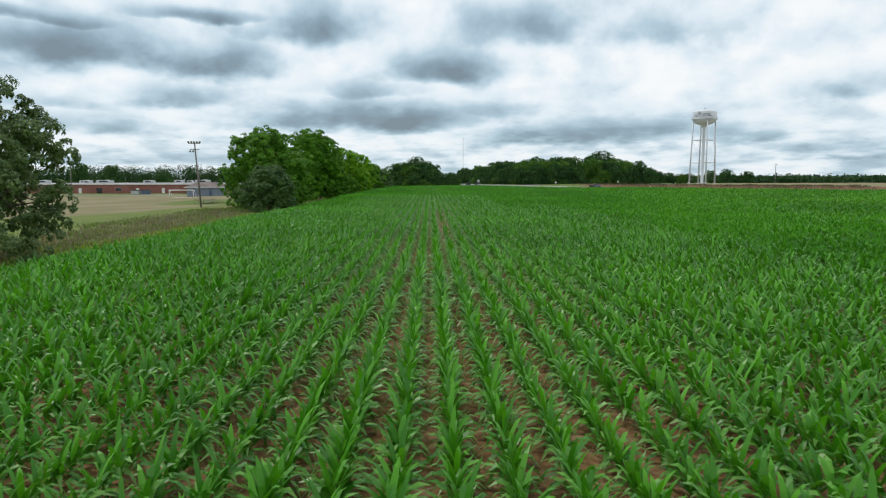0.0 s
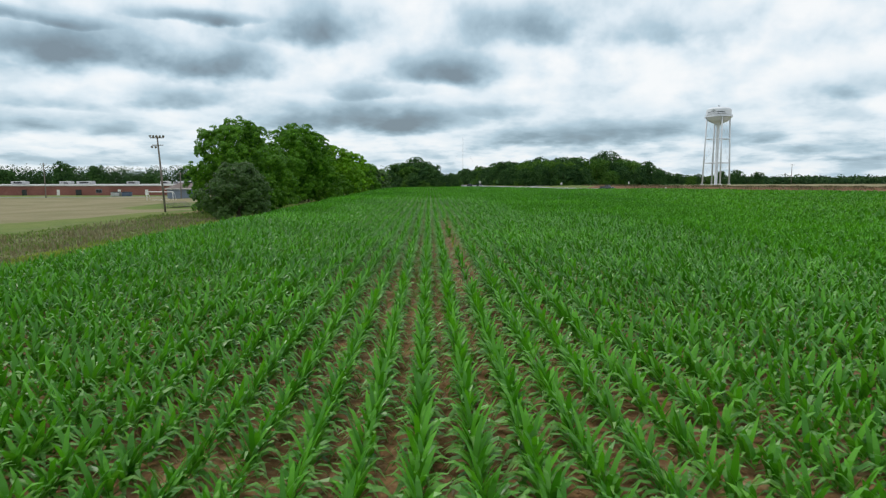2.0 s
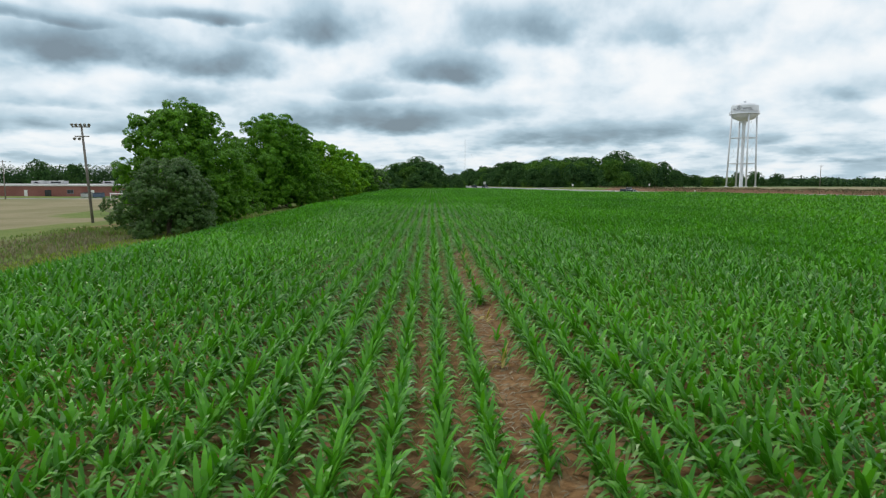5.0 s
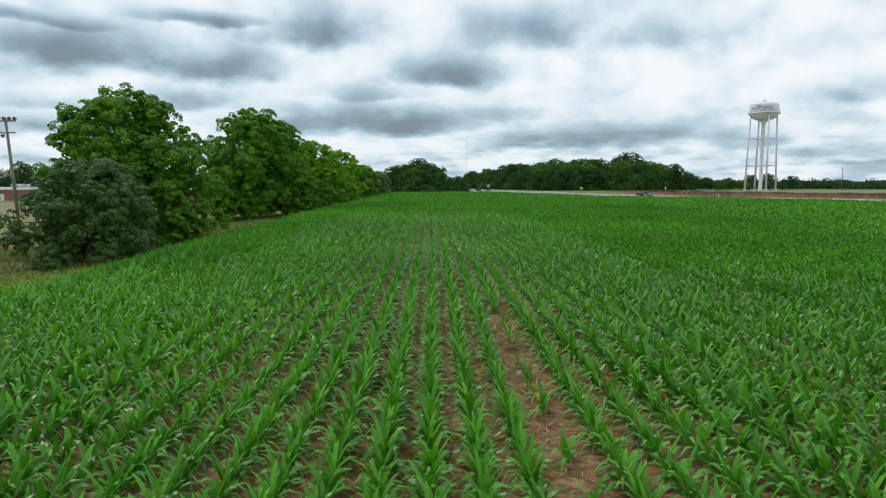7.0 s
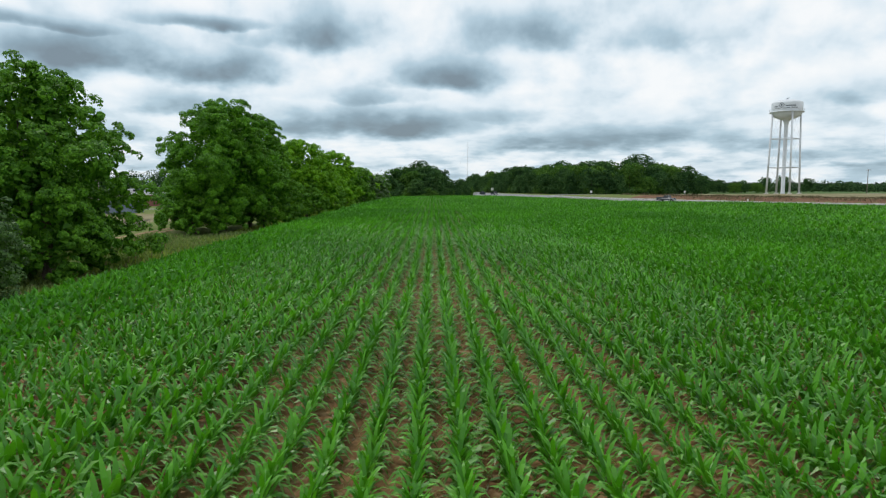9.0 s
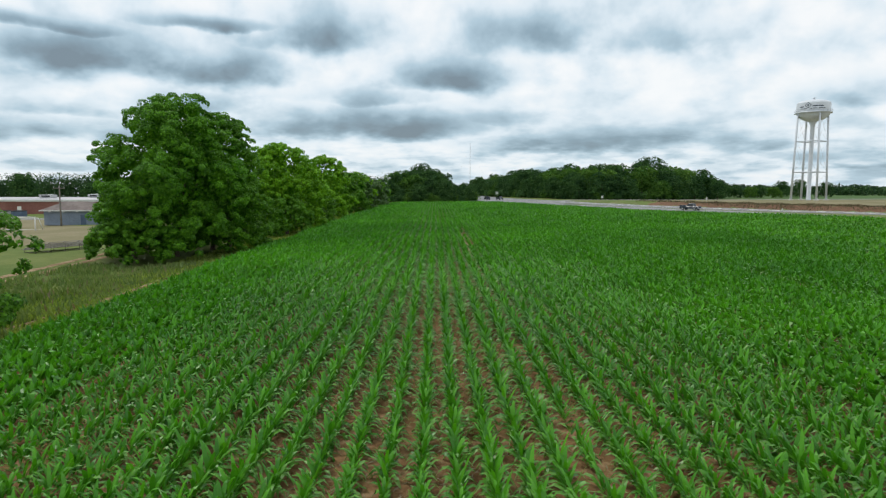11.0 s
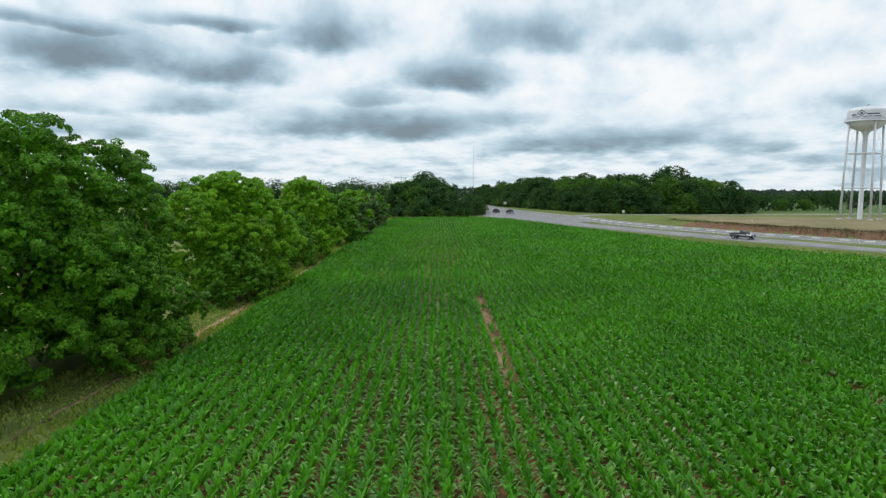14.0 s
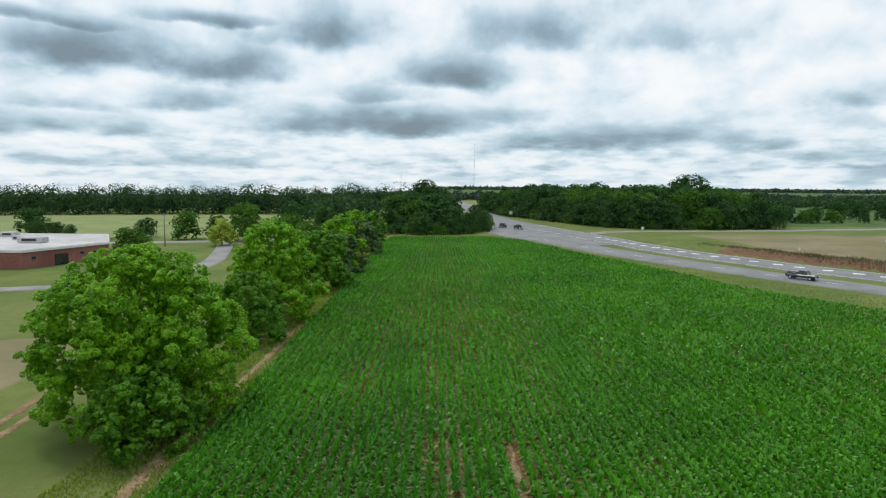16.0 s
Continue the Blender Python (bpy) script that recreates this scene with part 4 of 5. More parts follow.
def build_corn():
    kinds = ([corn_plant(9, 3, 0.042) for _ in range(24)], [corn_plant(7, 3, 0.046) for _ in range(28)], [far_plant(7, 0.070, 1.0) for _ in range(20)], [far_plant(3, 0.12, 0.85) for _ in range(16)])
    v, q, p, n = [], [], [], 0
    for (x, y), kind, size in zip(corn_spots(), kinds, (1.10, 1.12, 1.16, 1.2)):
        a, b, c = set_out(x, y, kind, size, 0.5 if size < 1.15 else 0.9)
        v.append(a)
        q.append(b + n)
        p.append(c)
        n += len(a)
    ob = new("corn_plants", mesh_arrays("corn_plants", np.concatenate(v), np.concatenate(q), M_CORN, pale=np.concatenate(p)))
    return tagged(ob, "knee-high green corn planted in long straight rows", "corn", kind="stuff")


build_corn()

# a few dried-out plants left standing in the bare strip
WITHERED = [(2.35 + rng.normal(0, 0.05), y) for y in (52.6, 57.4, 65.9, 66.2, 66.5, 66.9, 67.2, 71.5)]
wx, wy = (np.array(c) for c in zip(*WITHERED))
wv, wq, _ = set_out(wx, wy, [corn_plant(7, 3, 0.034) for _ in range(4)], 0.85, 1.2)
tagged(new("withered_corn", mesh_arrays("withered_corn", wv, wq, M_WITHERED)), "yellowed dried-out corn plants in a bare strip", "corn", kind="stuff")


def build_straw():
    """Pale chaff and old stalks on the soil between the rows, where the camera passes low."""
    n = 9000
    k = rng.integers(-9, 12, n)
    x = ROW0 + ROW * (k + 0.5) + rng.normal(0, 0.15, n)
    y = rng.uniform(4, 100, n)
    # more of it where plants are missing
    x[:1500] = ROW0 + ROW * 3 + rng.normal(0, 0.22, 1500)
    y[:1500] = rng.uniform(33, 78, 1500)
    x[1500:2600] = ROW0 + ROW * 6 + rng.normal(0, 0.2, 1100)
    y[1500:2600] = rng.uniform(128, 212, 1100)
    a = rng.uniform(0, math.pi, n)
    ln, w, h = rng.uniform(0.06, 0.2, n), rng.uniform(0.006, 0.018, n), rng.uniform(0.01, 0.05, n)
    z = terrain(x, y)
    dx, dy = np.cos(a), np.sin(a)
    v = np.stack([np.stack([x - dx * ln - dy * w, y - dy * ln + dx * w, z + 0.01], 1), np.stack([x + dy * w, y - dx * w, z + h], 1),
                  np.stack([x + dx * ln + dy * w, y + dy * ln - dx * w, z + 0.015], 1), np.stack([x - dy * w, y + dx * w, z + h + 0.01], 1)], 1)
    ob = new("straw_litter", mesh_arrays("straw_litter", v, np.arange(4 * n).reshape(n, 4), M_STRAW))
    return tagged(ob, "pale straw litter on red soil between corn rows", "straw", kind="stuff")


build_straw()


def grass_belt(name, label, mat, x0, x1, y0, y1, count, h0, h1, keep=None):
    x = rng.uniform(0, 1, count) * (x1 - x0) + x0
    y = rng.uniform(0, 1, count) * (y1 - y0) + y0
    if keep is not None:
        m = keep(x, y)
        x, y = x[m], y[m]
    n = len(x)
    a = rng.uniform(0, 2 * math.pi, n)
    h = rng.uniform(h0, h1, n) * (0.7 + 0.5 * np.sin(x * 0.7 + 1) * np.sin(y * 0.31) + 0.3)
    w = rng.uniform(0.03, 0.09, n)
    lean = rng.uniform(0.1, 0.6, n) * h
    z = terrain(x, y)
    dx, dy = np.cos(a), np.sin(a)
    v = np.stack([np.stack([x - dy * w, y + dx * w, z - 0.02], 1), np.stack([x + dy * w, y - dx * w, z - 0.02], 1),
                  np.stack([x + dx * lean + dy * w * 0.3, y + dy * lean - dx * w * 0.3, z + h], 1), np.stack([x + dx * lean * 0.5 - dy * w, y + dy * lean * 0.5 + dx * w, z + h * 0.6], 1)], 1)
    ob = new(name, mesh_arrays(name, v, np.arange(4 * n).reshape(n, 4), mat))
    return tagged(ob, label, "grass", kind="stuff")


grass_belt("dead_weeds", "tall brown dead weeds beside the corn field", M_WEED, -36, -21.0, 20, 100, 17000, 0.06, 0.42, lambda x, y: rng.random(len(x)) < (smooth(-36, -31, x) * smooth(-21.5, -25, x)) * (0.35 + 0.65 * (np.sin(x * 0.9 + y * 0.35) * np.sin(y * 0.55 - x * 0.3) > -0.25)) + 0.03)
grass_belt("tall_grass", "rough green verge grass along the corn's edge", M_VERGE, -25, -17.9, 25, 345, 84000, 0.06, 0.30, lambda x, y: poly_dist(x, y, EDGE_TRACK) > rng.uniform(0.0, 0.7, len(x)))
grass_belt("verge_grass", "yellowish verge grass between corn and highway", M_GRASS, 12, 110, 150, 352, 90000, 0.06, 0.22, lambda x, y: (x > corn_right(y) + 0.3) & (poly_dist(x, y, ROAD_NEAR) > 3.4) & (x < corn_right(y) + 16) & (poly_dist(x, y, ROAD_MAIN) > 7.5))
grass_belt("bank_weeds", "brown weeds along the top of the red bank", M_BANKWEED, 66, 150, 180, 312, 120000, 0.15, 0.6, lambda x, y: np.abs(side_of(x, y, ROAD_MAIN) - 15.5 + rng.normal(0, 1.3, len(x)) + 1.2 * np.sin(x * 0.35 + y * 0.2)) < 4.6 * np.clip((x - 67) / 22, 0, 1))
grass_belt("rough_weeds", "soft grey-green weeds between the track and the corn", M_ROUGH, -33, -20, 98, 142, 22000, 0.10, 0.55, lambda x, y: (poly_dist(x, y, EDGE_TRACK) > 0.5) & (x < -20.5 + rng.uniform(-2, 1, len(x))) & (np.sin(x * 0.8 + 1.3) * np.sin(y * 0.5) + rng.uniform(-0.9, 0.9, len(x)) > -0.2))
grass_belt("green_weeds", "green weeds growing through the dead stalks", M_ROUGH, -37, -20.0, 18, 106, 22000, 0.06, 0.34, lambda x, y: np.sin(x * 0.6 + 0.4) * np.sin(y * 0.23) + rng.uniform(-0.8, 0.8, len(x)) > 0.0)

# ---------------------------------------------------------------- water tower


def build_tower():
    cx, cy = 139.0, 320.3
    z0 = zt(cx, cy)
    root = thing("water_tower", (cx, cy, z0), "white steel water tower on four legs in a dry field", "water tower")

    def up_(z):
        return z - z0

    R = 5.6
    part("tank", Shape().lathe([(R, up_(33.4)), (R, up_(36.6)), (R - 0.12, up_(36.95)), (R * 0.90, up_(37.35)), (R * 0.72, up_(37.75)), (R * 0.45, up_(38.02)), (R * 0.2, up_(38.13)), (0.0, up_(38.16))], sides=48), M_TOWER, root)
    part("bowl", Shape().lathe([(R, up_(33.4)), (R * 0.93, up_(32.3)), (R * 0.74, up_(31.3)), (R * 0.45, up_(30.6)), (1.3, up_(30.2)), (0.0, up_(30.1))], sides=48), M_TOWER, root)
    part("balcony", Shape().lathe([(R - 0.05, up_(33.55)), (R + 0.55, up_(33.55)), (R + 0.55, up_(33.15)), (R - 0.05, up_(33.15))], sides=48), M_TOWER, root)
    rail = Shape()
    for k in range(24):
        a = k * math.pi / 12
        rail.tube([((R + 0.5) * math.cos(a), (R + 0.5) * math.sin(a), up_(33.5)), ((R + 0.5) * math.cos(a), (R + 0.5) * math.sin(a), up_(34.45))], 0.03, 4)
    for zz in (34.0, 34.45):
        rail.tube([((R + 0.5) * math.cos(k * math.pi / 24), (R + 0.5) * math.sin(k * math.pi / 24), up_(zz)) for k in range(49)], 0.03, 4)
    part("balcony_rail", rail, M_STEEL, root, "thin steel balcony railing")
    part("vent", Shape().lathe([(0.0, up_(39.0)), (0.7, up_(38.95)), (0.7, up_(38.8)), (0.32, up_(38.75)), (0.32, up_(38.0))], sides=16), M_TOWER, root)
    part("riser_pipe", Shape().lathe([(0.8, up_(1.2)), (0.8, up_(2.0)), (0.72, up_(2.1)), (0.72, up_(28.2)), (0.9, up_(29.3)), (1.5, up_(30.3))], sides=20), M_TOWER, root)
    view = Vector((0.531, 0.847))
    left, near = Vector((-view.y, view.x)), -view
    feet, tops = [], []
    for k in range(4):
        a = radians(25 + 90 * k)
        d = left * math.cos(a) + near * math.sin(a)
        foot, top = Vector((d.x * 6.25, d.y * 6.25, up_(zt(cx + d.x * 6.25, cy + d.y * 6.25)))), Vector((d.x * 5.3, d.y * 5.3, up_(33.5)))
        feet.append(foot)
        tops.append(top)
        part("leg", Shape().tube([foot + Vector((0, 0, 0.3)), top], [0.36, 0.34], 14), M_TOWER, root)
        part("footing", Shape().lathe([(0.0, -0.4), (0.85, -0.4), (0.85, 0.32), (0.6, 0.42), (0.0, 0.42)], foot, 12), M_CONCRETE, root, "concrete footing")
    span = tops[0].z - feet[0].z
    levels = [0.0, (up_(11.7) - feet[0].z) / span, (up_(23.0) - feet[0].z) / span, 1.0]
    for k in range(4):
        j = (k + 1) % 4
        for f in levels[1:3]:
            part("strut", Shape().tube([feet[k].lerp(tops[k], f), feet[j].lerp(tops[j], f)], 0.17, 8), M_TOWER, root)
        for f0, f1 in zip(levels, levels[1:]):
            for p, q in ((k, j), (j, k)):
                part("brace_rod", Shape().tube([feet[p].lerp(tops[p], f0 + 0.01), feet[q].lerp(tops[q], f1 - 0.01)], 0.022, 4), M_STEEL, root, "thin steel cross brace")
    # the painted mark and its lines of writing, laid round the shell
    def patch(a0, a1, za, zb, n=10):
        s = Shape()
        for i in range(n):
            t0, t1 = a0 + (a1 - a0) * i / n, a0 + (a1 - a0) * (i + 1) / n
            r = R + 0.012
            s.quad((r * math.cos(t0), r * math.sin(t0), up_(za)), (r * math.cos(t1), r * math.sin(t1), up_(za)), (r * math.cos(t1), r * math.sin(t1), up_(zb)), (r * math.cos(t0), r * math.sin(t0), up_(zb)))
        return s

    mid = math.atan2(-view.y, -view.x)
    s = Shape()
    ac, zc, ha, hz, th = mid - 0.30, 35.75, 0.22, 1.05, 0.22
    for sx, sz in ((1, 1), (1, -1), (-1, 1), (-1, -1)):
        for i in range(6):
            def at(t, inner):
                a = ac + sx * (ha - inner * th * ha / hz) * (1 - t)
                z = zc + sz * (hz - inner * th) * t
                return ((R + 0.012) * math.cos(a), (R + 0.012) * math.sin(a), up_(z))
            t0, t1 = i / 6, (i + 1) / 6
            s.quad(at(t0, 0), at(t1, 0), at(t1, 1), at(t0, 1))
    part("painted_mark", s, M_LOGO, root, "dark painted diamond mark")
    part("painted_mark", patch(ac - 0.05, ac + 0.05, 35.4, 36.1), M_LOGO, root, "dark painted bar")
    for a0, a1, za, zb in ((mid - 0.85, mid - 0.56, 35.1, 35.45), (mid - 0.04, mid + 0.62, 35.25, 35.62), (mid - 0.75, mid - 0.35, 34.45, 34.68), (mid + 0.0, mid + 0.25, 34.5, 34.72), (mid + 0.32, mid + 0.75, 34.55, 34.78), (mid - 0.2, mid - 0.05, 34.4, 34.6)):
        part("lettering_bar", patch(a0, a1, za, zb), M_LOGO, root, "dark line of lettering")
    ladder = Shape()
    for o in (-0.2, 0.2):
        ladder.tube([(feet[3].x + o, feet[3].y - 0.45, feet[3].z + 1), (tops[3].x + o, tops[3].y - 0.45, tops[3].z)], 0.03, 4)
    for i in range(60):
        p = feet[3].lerp(tops[3], (i + 2) / 63)
        ladder.tube([(p.x - 0.2, p.y - 0.45, p.z), (p.x + 0.2, p.y - 0.45, p.z)], 0.02, 4)
    part("ladder", ladder, M_STEEL, root)
    return root


build_tower()

# ---------------------------------------------------------------- school


def build_school():
    wall_poly = ((-230, 277), (-92.8, 272), (-84.6, 293), (-97, 316), (-230, 316))
    z0 = zt(-100, 272) - 0.1
    root = thing("school", (0, 0, z0), "long low red brick school with a flat pale roof", "school")
    part("wall", Shape().prism(wall_poly, -1.0, 3.8), M_BRICK, root, "red brick walls")

    def grow(poly, d):
        c = Vector((sum(p[0] for p in poly) / len(poly), sum(p[1] for p in poly) / len(poly)))
        return [(p[0] + (d if p[0] > c.x else -d), p[1] + (d if p[1] > c.y else -d)) for p in poly]

    part("fascia", Shape().prism(grow(wall_poly, 0.35), 3.8, 4.3), M_TRIM, root, "pale metal roof edge")
    part("roof", Shape().prism(grow(wall_poly, 0.1), 4.2, 4.37), M_ROOF, root, "flat pale membrane roof")
    # doors and windows of the south and the east walls
    def on_wall(p, q, f, w, h, z, name, mat, label):
        a, b = Vector(p), Vector(q)
        d = (b - a).normalized()
        ang = math.degrees(math.atan2(d.y, d.x))
        m = a.lerp(b, f) + Vector((d.y, -d.x)) * 0.02
        frame_ = part(name, Shape().box((m.x, m.y, z + h / 2), (w, 0.16, h), ang, 0.03), M_GREYWALL if name == "window" else mat, root, label)
        if name == "window":
            for s_ in (-1, 1):
                o = m + d * (s_ * w * 0.235) + Vector((d.y, -d.x)) * 0.07
                part("pane", Shape().box((o.x, o.y, z + h / 2), (w * 0.43, 0.06, h * 0.84), ang, 0.01), M_GLASS, frame_)
    sw, se, ne = wall_poly[0], wall_poly[1], wall_poly[2]
    for f, w in ((0.30, 2.0), (0.42, 1.2), (0.50, 2.0), (0.60, 1.2), (0.66, 2.4), (0.78, 1.2), (0.86, 1.2)):
        on_wall(sw, se, f, w, 2.3, 0.1, "door", M_WHITE if w == 1.2 else M_GLASS, "recessed entrance door")
    for f in (0.15, 0.36, 0.72):
        on_wall(sw, se, f, 2.4, 1.4, 1.1, "window", M_GLASS, "")
    on_wall(sw, se, 0.955, 1.8, 2.4, 0.1, "door", M_GLASS, "dark recessed doorway")
    on_wall(se, ne, 0.42, 3.4, 2.6, 0.1, "door", M_GLASS, "wide dark doorway")
    on_wall(se, ne, 0.86, 2.6, 2.4, 0.1, "door", M_GLASS, "wide dark doorway")
    for f in (0.12, 0.66):
        on_wall(se, ne, f, 1.2, 0.8, 2.0, "window", M_GLASS, "")
    return z0


SCHOOL_Z = build_school()


def hvac(x, y, w, d, h, rz=0.0):
    ob = thing("air_unit", (x, y, SCHOOL_Z + 4.37), "grey air-conditioning unit on the flat roof", "air conditioner", "roof units", rz)
    part("casing", Shape().box((0, 0, h * 0.55), (w, d, h * 0.85), 0, 0.06), M_STEEL, ob)
    part("curb", Shape().box((0, 0, h * 0.06), (w * 0.9, d * 0.9, h * 0.12), 0, 0.02), M_TRIM, ob)
    part("fan_cowl", Shape().lathe([(d * 0.3, h * 0.95), (d * 0.32, h * 1.1), (d * 0.26, h * 1.1), (d * 0.24, h * 0.98), (0, h * 0.98)], (w * 0.2, 0, 0), 14), M_TRIM, ob)
    part("louvre", Shape().box((0, -d * 0.5 - 0.02, h * 0.55), (w * 0.6, 0.05, h * 0.45), 0, 0.01), M_GLASS, ob, "dark intake louvre")


for x, y, w, d, h in ((-99, 279, 6.0, 3.0, 1.9), (-107, 286, 2.4, 2.0, 1.4), (-125, 284, 4.5, 2.6, 1.6), (-143, 280, 6.5, 3.0, 1.8), (-152, 282, 3, 2.4, 1.5), (-170, 279, 6, 3, 1.8), (-186, 283, 2.2, 2.0, 1.8), (-205, 280, 5, 3, 1.9), (-116, 296, 4, 2.6, 1.6), (-160, 296, 5, 3, 1.7)):
    hvac(x - 2, y + 10, w, d, h * 0.75, -2.0)


def build_shed(x, y):
    z = zt(x, y)
    ob = thing("shed", (x, y, z), "blue-grey field-side shed with a brown hipped roof", "shed")
    part("wall", Shape().box((0, 0, 1.45), (11, 6, 3.0), 0, 0.03), M_GREYWALL, ob)
    s = Shape()
    lo = [(-6.1, -3.6), (6.1, -3.6), (6.1, 3.6), (-6.1, 3.6)]
    v = [s.bm.verts.new((px, py, 2.98)) for px, py in lo] + [s.bm.verts.new((px, 0, 4.75)) for px in (-2.9, 2.9)]
    for f in ((0, 1, 5, 4), (2, 3, 4, 5), (1, 2, 5), (3, 0, 4), (3, 2, 1, 0)):
        s.bm.faces.new([v[k] for k in f])
    part("roof", s, M_SHINGLE, ob, "brown shingled hip roof")
    for sy in (-1, 1):
        part("fascia", Shape().box((0, sy * 3.6, 2.95), (12.3, 0.06, 0.24), 0, 0.01), M_TRIM, ob, "white eave board")
    for sx in (-1, 1):
        part("fascia", Shape().box((sx * 6.1, 0, 2.95), (0.06, 7.1, 0.24), 0, 0.01), M_TRIM, ob, "white eave board")
    part("door", Shape().box((2.5, -3.02, 1.1), (1.1, 0.08, 2.1), 0, 0.02), M_BINBLUE, ob)
    for k in range(4):
        part("eave_light", Shape().box((-4.2 + 2.8 * k, -3.2, 2.72), (0.45, 0.2, 0.16), 0, 0.03), M_WHITE, ob, "small white eave light")


build_shed(-74.8, 218)


def build_goal(x, y):
    ob = thing("goal", (x, y, zt(x, y)), "white tubular goal on the dry sports field", "goal")
    for s_ in (-1, 1):
        part("post", Shape().tube([(s_ * 3.7, 0, -0.2), (s_ * 3.7, 0, 2.45)], 0.10, 8), M_WHITE, ob)
        part("stay", Shape().tube([(s_ * 3.7, 0, 2.4), (s_ * 3.7, 1.0, 2.3), (s_ * 3.7, 2.2, 0.05)], 0.06, 6), M_WHITE, ob)
    part("crossbar", Shape().tube([(-3.8, 0, 2.45), (3.8, 0, 2.45)], 0.12, 8), M_WHITE, ob)
    part("ground_bar", Shape().tube([(-3.7, 2.2, 0.06), (3.7, 2.2, 0.06)], 0.06, 6), M_WHITE, ob)
    part("upper_bar", Shape().tube([(-3.7, 1.0, 2.3), (3.7, 1.0, 2.3)], 0.06, 6), M_WHITE, ob)


build_goal(-76, 199.3)


def build_flood_pole(x, y, height, lean, label, lamps=True):
    z = zt(x, y)
    ob = thing("light_pole" if lamps else "utility_pole", (x, y, z), label, "light pole" if lamps else "utility pole")
    part("pole", Shape().tube([(0, 0, -0.5), (lean * 0.5, 0, height * 0.5), (lean, 0, height)], [0.17, 0.15, 0.11], 10), M_POLE, ob)
    for zz, w in (((height - 0.25, 2.1), (height - 1.35, 1.7)) if lamps else ((height - 0.5, 2.2),)):
        f = zz / height * lean
        arm = part("crossarm", Shape().box((f, -0.14, zz), (w, 0.10, 0.13), 0, 0.015), M_POLE, ob)
        n = (5 if w > 2 else 2) if lamps else 3
        for i in range(n):
            px = f + (i / (n - 1) - 0.5) * w * 0.92 if zz > height - 1 else f + (-0.8 if i == 0 else -0.25)
            if lamps:
                head = part("floodlight", Shape().lathe([(0.05, 0.16), (0.09, 0.12), (0.14, -0.03), (0.19, -0.14), (0.17, -0.14), (0.0, -0.08)], (0, 0, 0), 12), M_POLE, arm, "round dark metal floodlight")
                head.matrix_basis = pose(px, -0.2, zz + 0.28 if zz > height - 1 else zz - 0.25, -55, 0, (-20 + 13 * i))
            else:
                part("insulator", Shape().lathe([(0.0, 0.28), (0.05, 0.26), (0.06, 0.12), (0.04, 0.0)], (px, -0.14, zz + 0.06), 8), M_STEEL, arm)


build_flood_pole(-39.9, 115.3, 11.6, -0.72, "leaning wooden floodlight pole beside the sports field")
build_flood_pole(-74.5, 211, 8.0, 0.0, "brown wooden pole before the field-side shed", False)
build_flood_pole(-130, 236, 12.0, -0.1, "tall pole with crossarm before the school", False)
build_flood_pole(-150, 242, 13.5, 0.0, "tall pole with crossarm before the school", False)
build_flood_pole(-83, 322, 10.0, 0.0, "wooden utility pole on the school lawn", False)
build_flood_pole(190, 345, 11.0, 0.0, "wooden utility pole beyond the water tower", False)
build_flood_pole(262, 330, 9.0, 0.0, "wooden utility pole in the dry field", False)


def build_bleachers(x, y, rz, low=1.0):
    ob = thing("bleachers", (x, y, zt(x, y)), "small weathered grey bleachers at the sports field", "bleachers", "field bleachers", rz)
    ob.scale = (0.8, 1.0, low)
    for k in range(5):
        part("bench", Shape().box((0, k * 0.62, 0.42 + k * 0.24), (8.4, 0.28, 0.05), 0, 0.01), M_POLE, ob)
        if k:
            part("footboard", Shape().box((0, k * 0.62 - 0.32, 0.14 + k * 0.24), (8.4, 0.3, 0.05), 0, 0.01), M_POLE, ob)
    for i in range(5):
        px = -3.9 + i * 1.95
        part("frame", Shape().tube([(px, -0.1, 0.05), (px, 2.7, 0.05)], 0.03, 5).tube([(px, 2.6, 0.05), (px, 2.6, 1.4)], 0.03, 5).tube([(px, 0.0, 0.40), (px, 2.6, 1.38)], 0.03, 5).tube([(px, 0.0, 0.05), (px, 0.0, 0.40)], 0.03, 5), M_POLE, ob)


build_bleachers(-43.5, 133, 75, 0.65)
build_bleachers(-44.4, 158, 237, 0.8)


def build_dumpster(x, y, mat, label):
    ob = thing("dumpster", (x, y, zt(x, y)), label, "dumpster", "bins before the school")
    part("body", Shape().box((0, 0, 0.85), (3.2, 1.8, 1.4), 0, 0.05), mat, ob)
    part("lid", Shape().box((0, -0.1, 1.6), (3.3, 1.7, 0.10), 0, 0.02, rx=8), M_TYRE, ob, "black lid")
    for a in (-1, 1):
        part("skid", Shape().box((a * 1.2, 0, 0.08), (0.2, 1.8, 0.16), 0, 0.02), mat, ob)


build_dumpster(-112, 256, M_BINBLUE, "dark blue steel dumpster before the school")
build_dumpster(-116, 256, M_STEEL, "pale grey steel dumpster before the school")


def build_barrel(x, y):
    ob = thing("blue_tank", (x, y, zt(x, y)), "bright blue plastic tank lying on the grass", "tank")
    ob.scale = (0.75, 0.75, 0.75)
    part("body", Shape().tube([(-1.0, 0, 0.75), (-0.92, 0, 0.75), (0.92, 0, 0.75), (1.0, 0, 0.75)], [0.5, 0.68, 0.68, 0.5], 20), M_BLUE, ob)
    for a in (-0.6, 0.6):
        part("cradle", Shape().box((a, 0, 0.08), (0.2, 1.2, 0.2), 0, 0.02), M_STEEL, ob)
    part("cap", Shape().lathe([(0.2, 1.40), (0.2, 1.52), (0.0, 1.52)], (0, 0, 0), 12), M_BLUE, ob)


build_barrel(-41.5, 197)


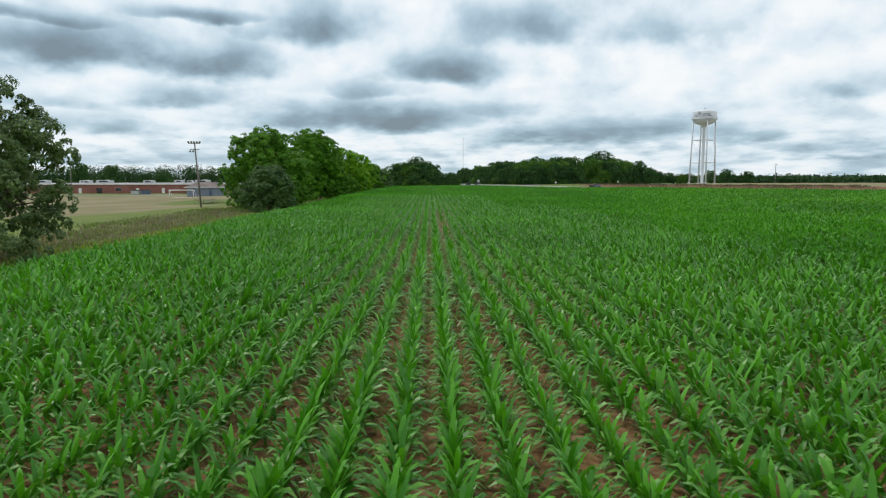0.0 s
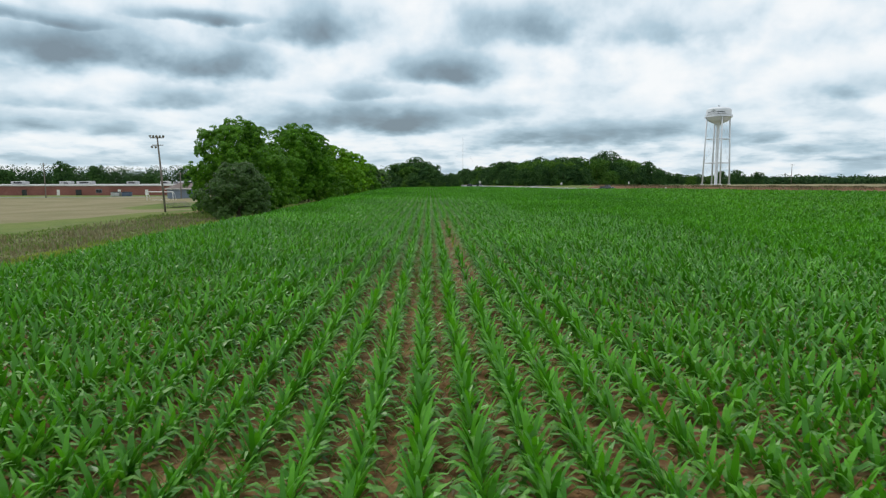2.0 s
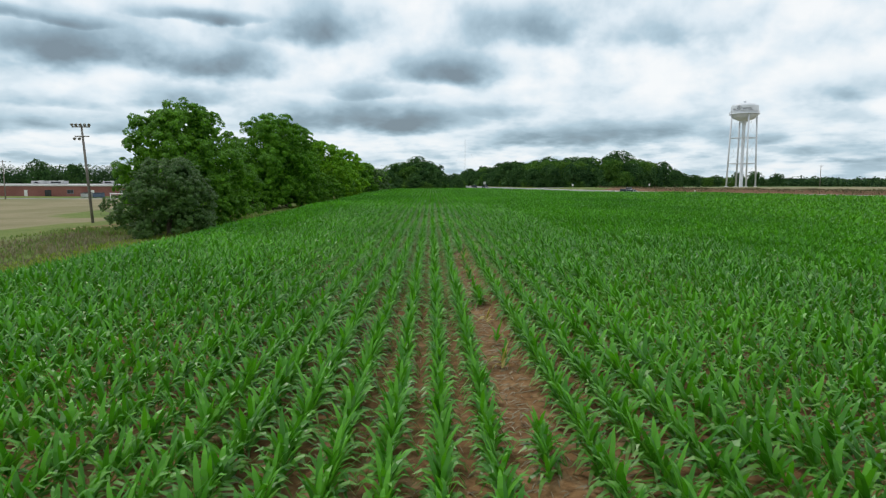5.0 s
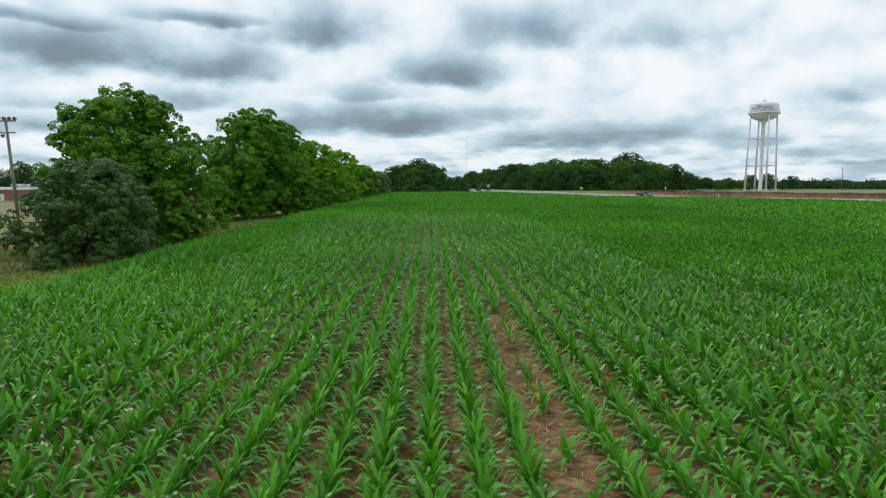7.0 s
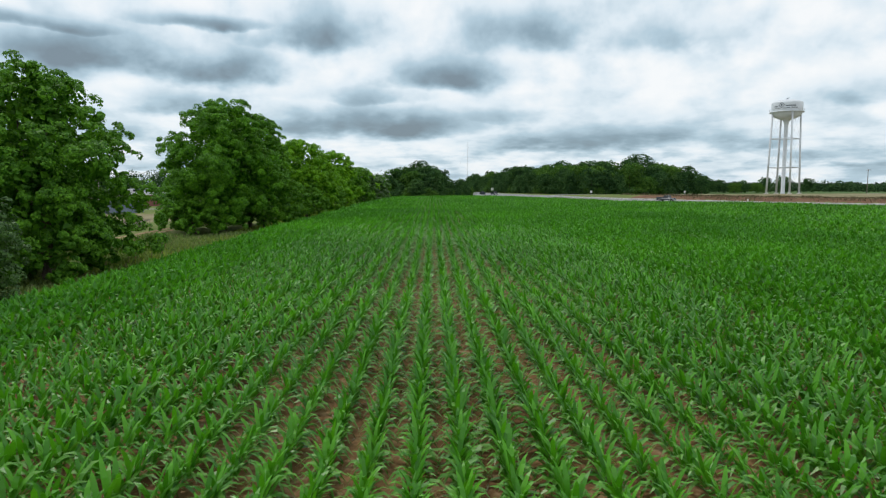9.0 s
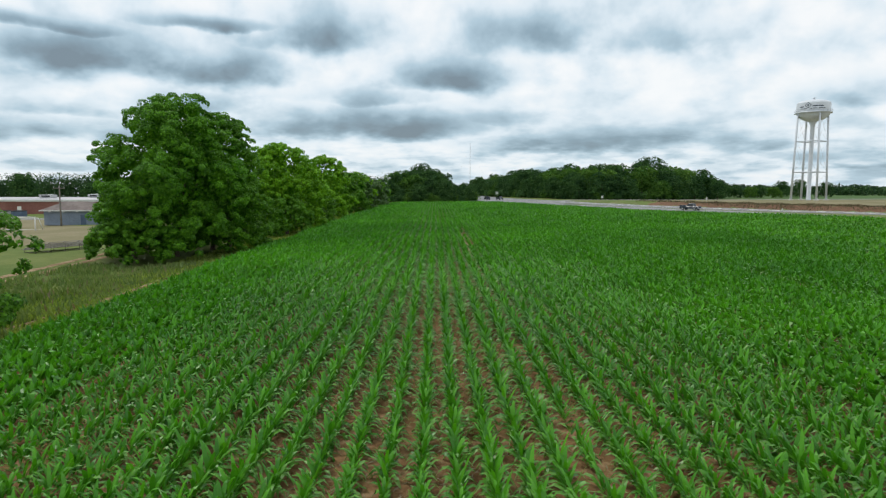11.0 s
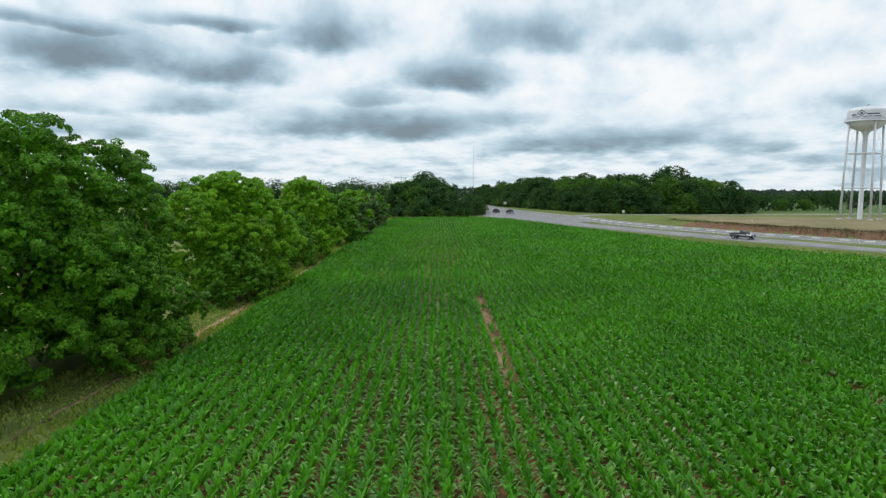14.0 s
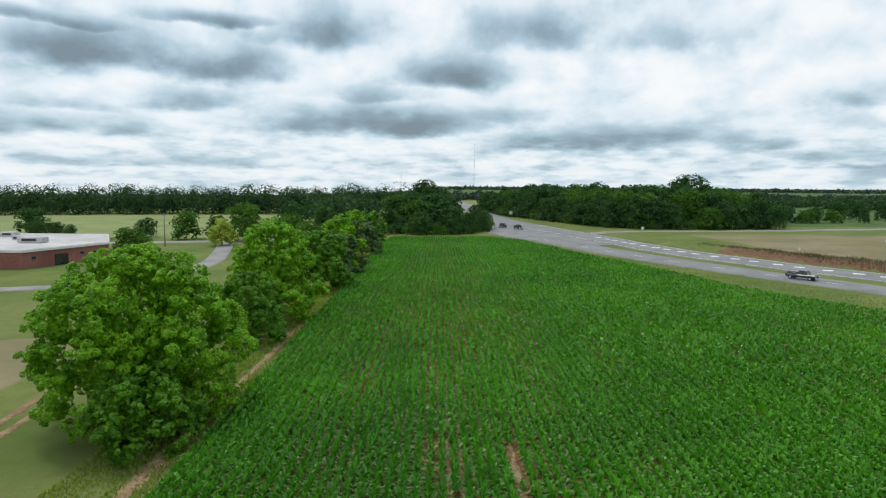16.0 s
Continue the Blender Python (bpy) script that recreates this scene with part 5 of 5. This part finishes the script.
def build_mast(x, y, height):
    ob = thing("radio_mast", (x, y, zt(x, y)), "thin guyed radio mast on the horizon", "radio mast", "masts")
    s = Shape()
    for k in range(3):
        a = k * 2.0944
        s.tube([(0.9 * math.cos(a), 0.9 * math.sin(a), 0), (0.9 * math.cos(a), 0.9 * math.sin(a), height)], 0.24, 5)
    part("lattice", s, M_STEEL, ob)
    for k in range(3):
        a = k * 2.0944 + 0.4
        part("guy_wire", Shape().tube([(height * 0.5 * math.cos(a), height * 0.5 * math.sin(a), 0), (0, 0, height * 0.92)], 0.08, 3), M_STEEL, ob)


build_mast(126, 2400, 165)
build_mast(-150, 2700, 90)


def build_sign(x, y, rz, h=2.1, w=0.75, hh=0.9):
    ob = thing("road_sign", (x, y, zt(x, y)), "white road sign on a thin steel post", "road sign", "road signs", rz)
    part("post", Shape().tube([(0, 0, -0.3), (0, 0, h + hh)], 0.04, 6), M_STEEL, ob)
    part("plate", Shape().box((0, -0.06, h + hh / 2), (w, 0.03, hh), 0, 0.01), M_SIGNBACK, ob)


build_sign(37, 470, 0, 1.6, 1.6, 1.6)
build_sign(51, 456, 0, 1.6, 1.5, 1.6)
build_sign(74, 367, 20, 0.9, 1.2, 1.0)
build_sign(86, 286, 30, 0.9, 0.8, 0.8)
build_sign(84, 238, 30, 0.5, 0.6, 0.6)
build_sign(20, 350, 10, 0.3, 1.6, 0.6)

# ---------------------------------------------------------------- vehicles on the highway


def build_pickup(x, y, rz, label):
    ob = thing("pickup_truck", (x, y, zt(x, y) + 0.13), label, "pickup truck", "vehicles", rz)
    part("body", Shape().box((0, 0, 0.72), (5.4, 1.9, 0.55), 0, 0.10).box((1.9, 0, 0.98), (1.5, 1.78, 0.2), 0, 0.08), M_CAR, ob)
    cab = Shape()
    cab.prism([(-0.55, -0.86), (1.25, -0.86), (1.25, 0.86), (-0.55, 0.86)], 1.0, 1.75)
    for v in cab.bm.verts:
        if v.co.z > 1.5:
            v.co.x = 0.35 + (v.co.x - 0.35) * 0.72
            v.co.y *= 0.86
    part("cab", cab, M_GLASS, ob, "dark glazed cab")
    part("roof", Shape().box((0.35, 0, 1.76), (1.3, 1.45, 0.06), 0, 0.02), M_CAR, ob)
    for a in (-1, 1):
        part("bed_side", Shape().box((-1.65, a * 0.88, 1.1), (2.0, 0.1, 0.4), 0, 0.02), M_CAR, ob)
        part("headlight", Shape().box((2.69, a * 0.7, 0.82), (0.06, 0.36, 0.18), 0, 0.02), M_WHITE, ob)
        for wx in (-1.75, 1.75):
            wheel = part("wheel", Shape().tube([(wx, a * 0.72, 0.38), (wx, a * 0.96, 0.38)], 0.38, 16), M_TYRE, ob)
            part("rim", Shape().tube([(wx, a * 0.95, 0.38), (wx, a * 0.985, 0.38)], 0.21, 12), M_STEEL, wheel)
    part("tailgate", Shape().box((-2.66, 0, 1.08), (0.08, 1.7, 0.42), 0, 0.02), M_CAR, ob)
    part("bumper", Shape().box((2.74, 0, 0.5), (0.14, 1.8, 0.2), 0, 0.03), M_STEEL, ob)
    return ob


build_pickup(67, 251.5, -54, "dark grey pickup truck on the highway below the tower")
build_pickup(24.6, 391, 100, "dark pickup truck at the highway junction")
build_pickup(29.7, 381, -75, "dark pickup truck waiting at the highway junction")

# painted strokes on the carriageways
marks(road_main, ROAD_MAIN, -1.0, 2.0, 3.6, 1.5, 0.17, 1060, 1250, 0.6)
marks(road_main, ROAD_MAIN, 5.6, 9.0, 0.0, 0.15, 0.145, 1000, 1260)
marks(road_main, ROAD_MAIN, -5.6, 9.0, 0.0, 0.15, 0.145, 1000, 1260)
marks(road_near, ROAD_NEAR, 0.0, 3.0, 9.0, 0.15, 0.15, 60, 280)
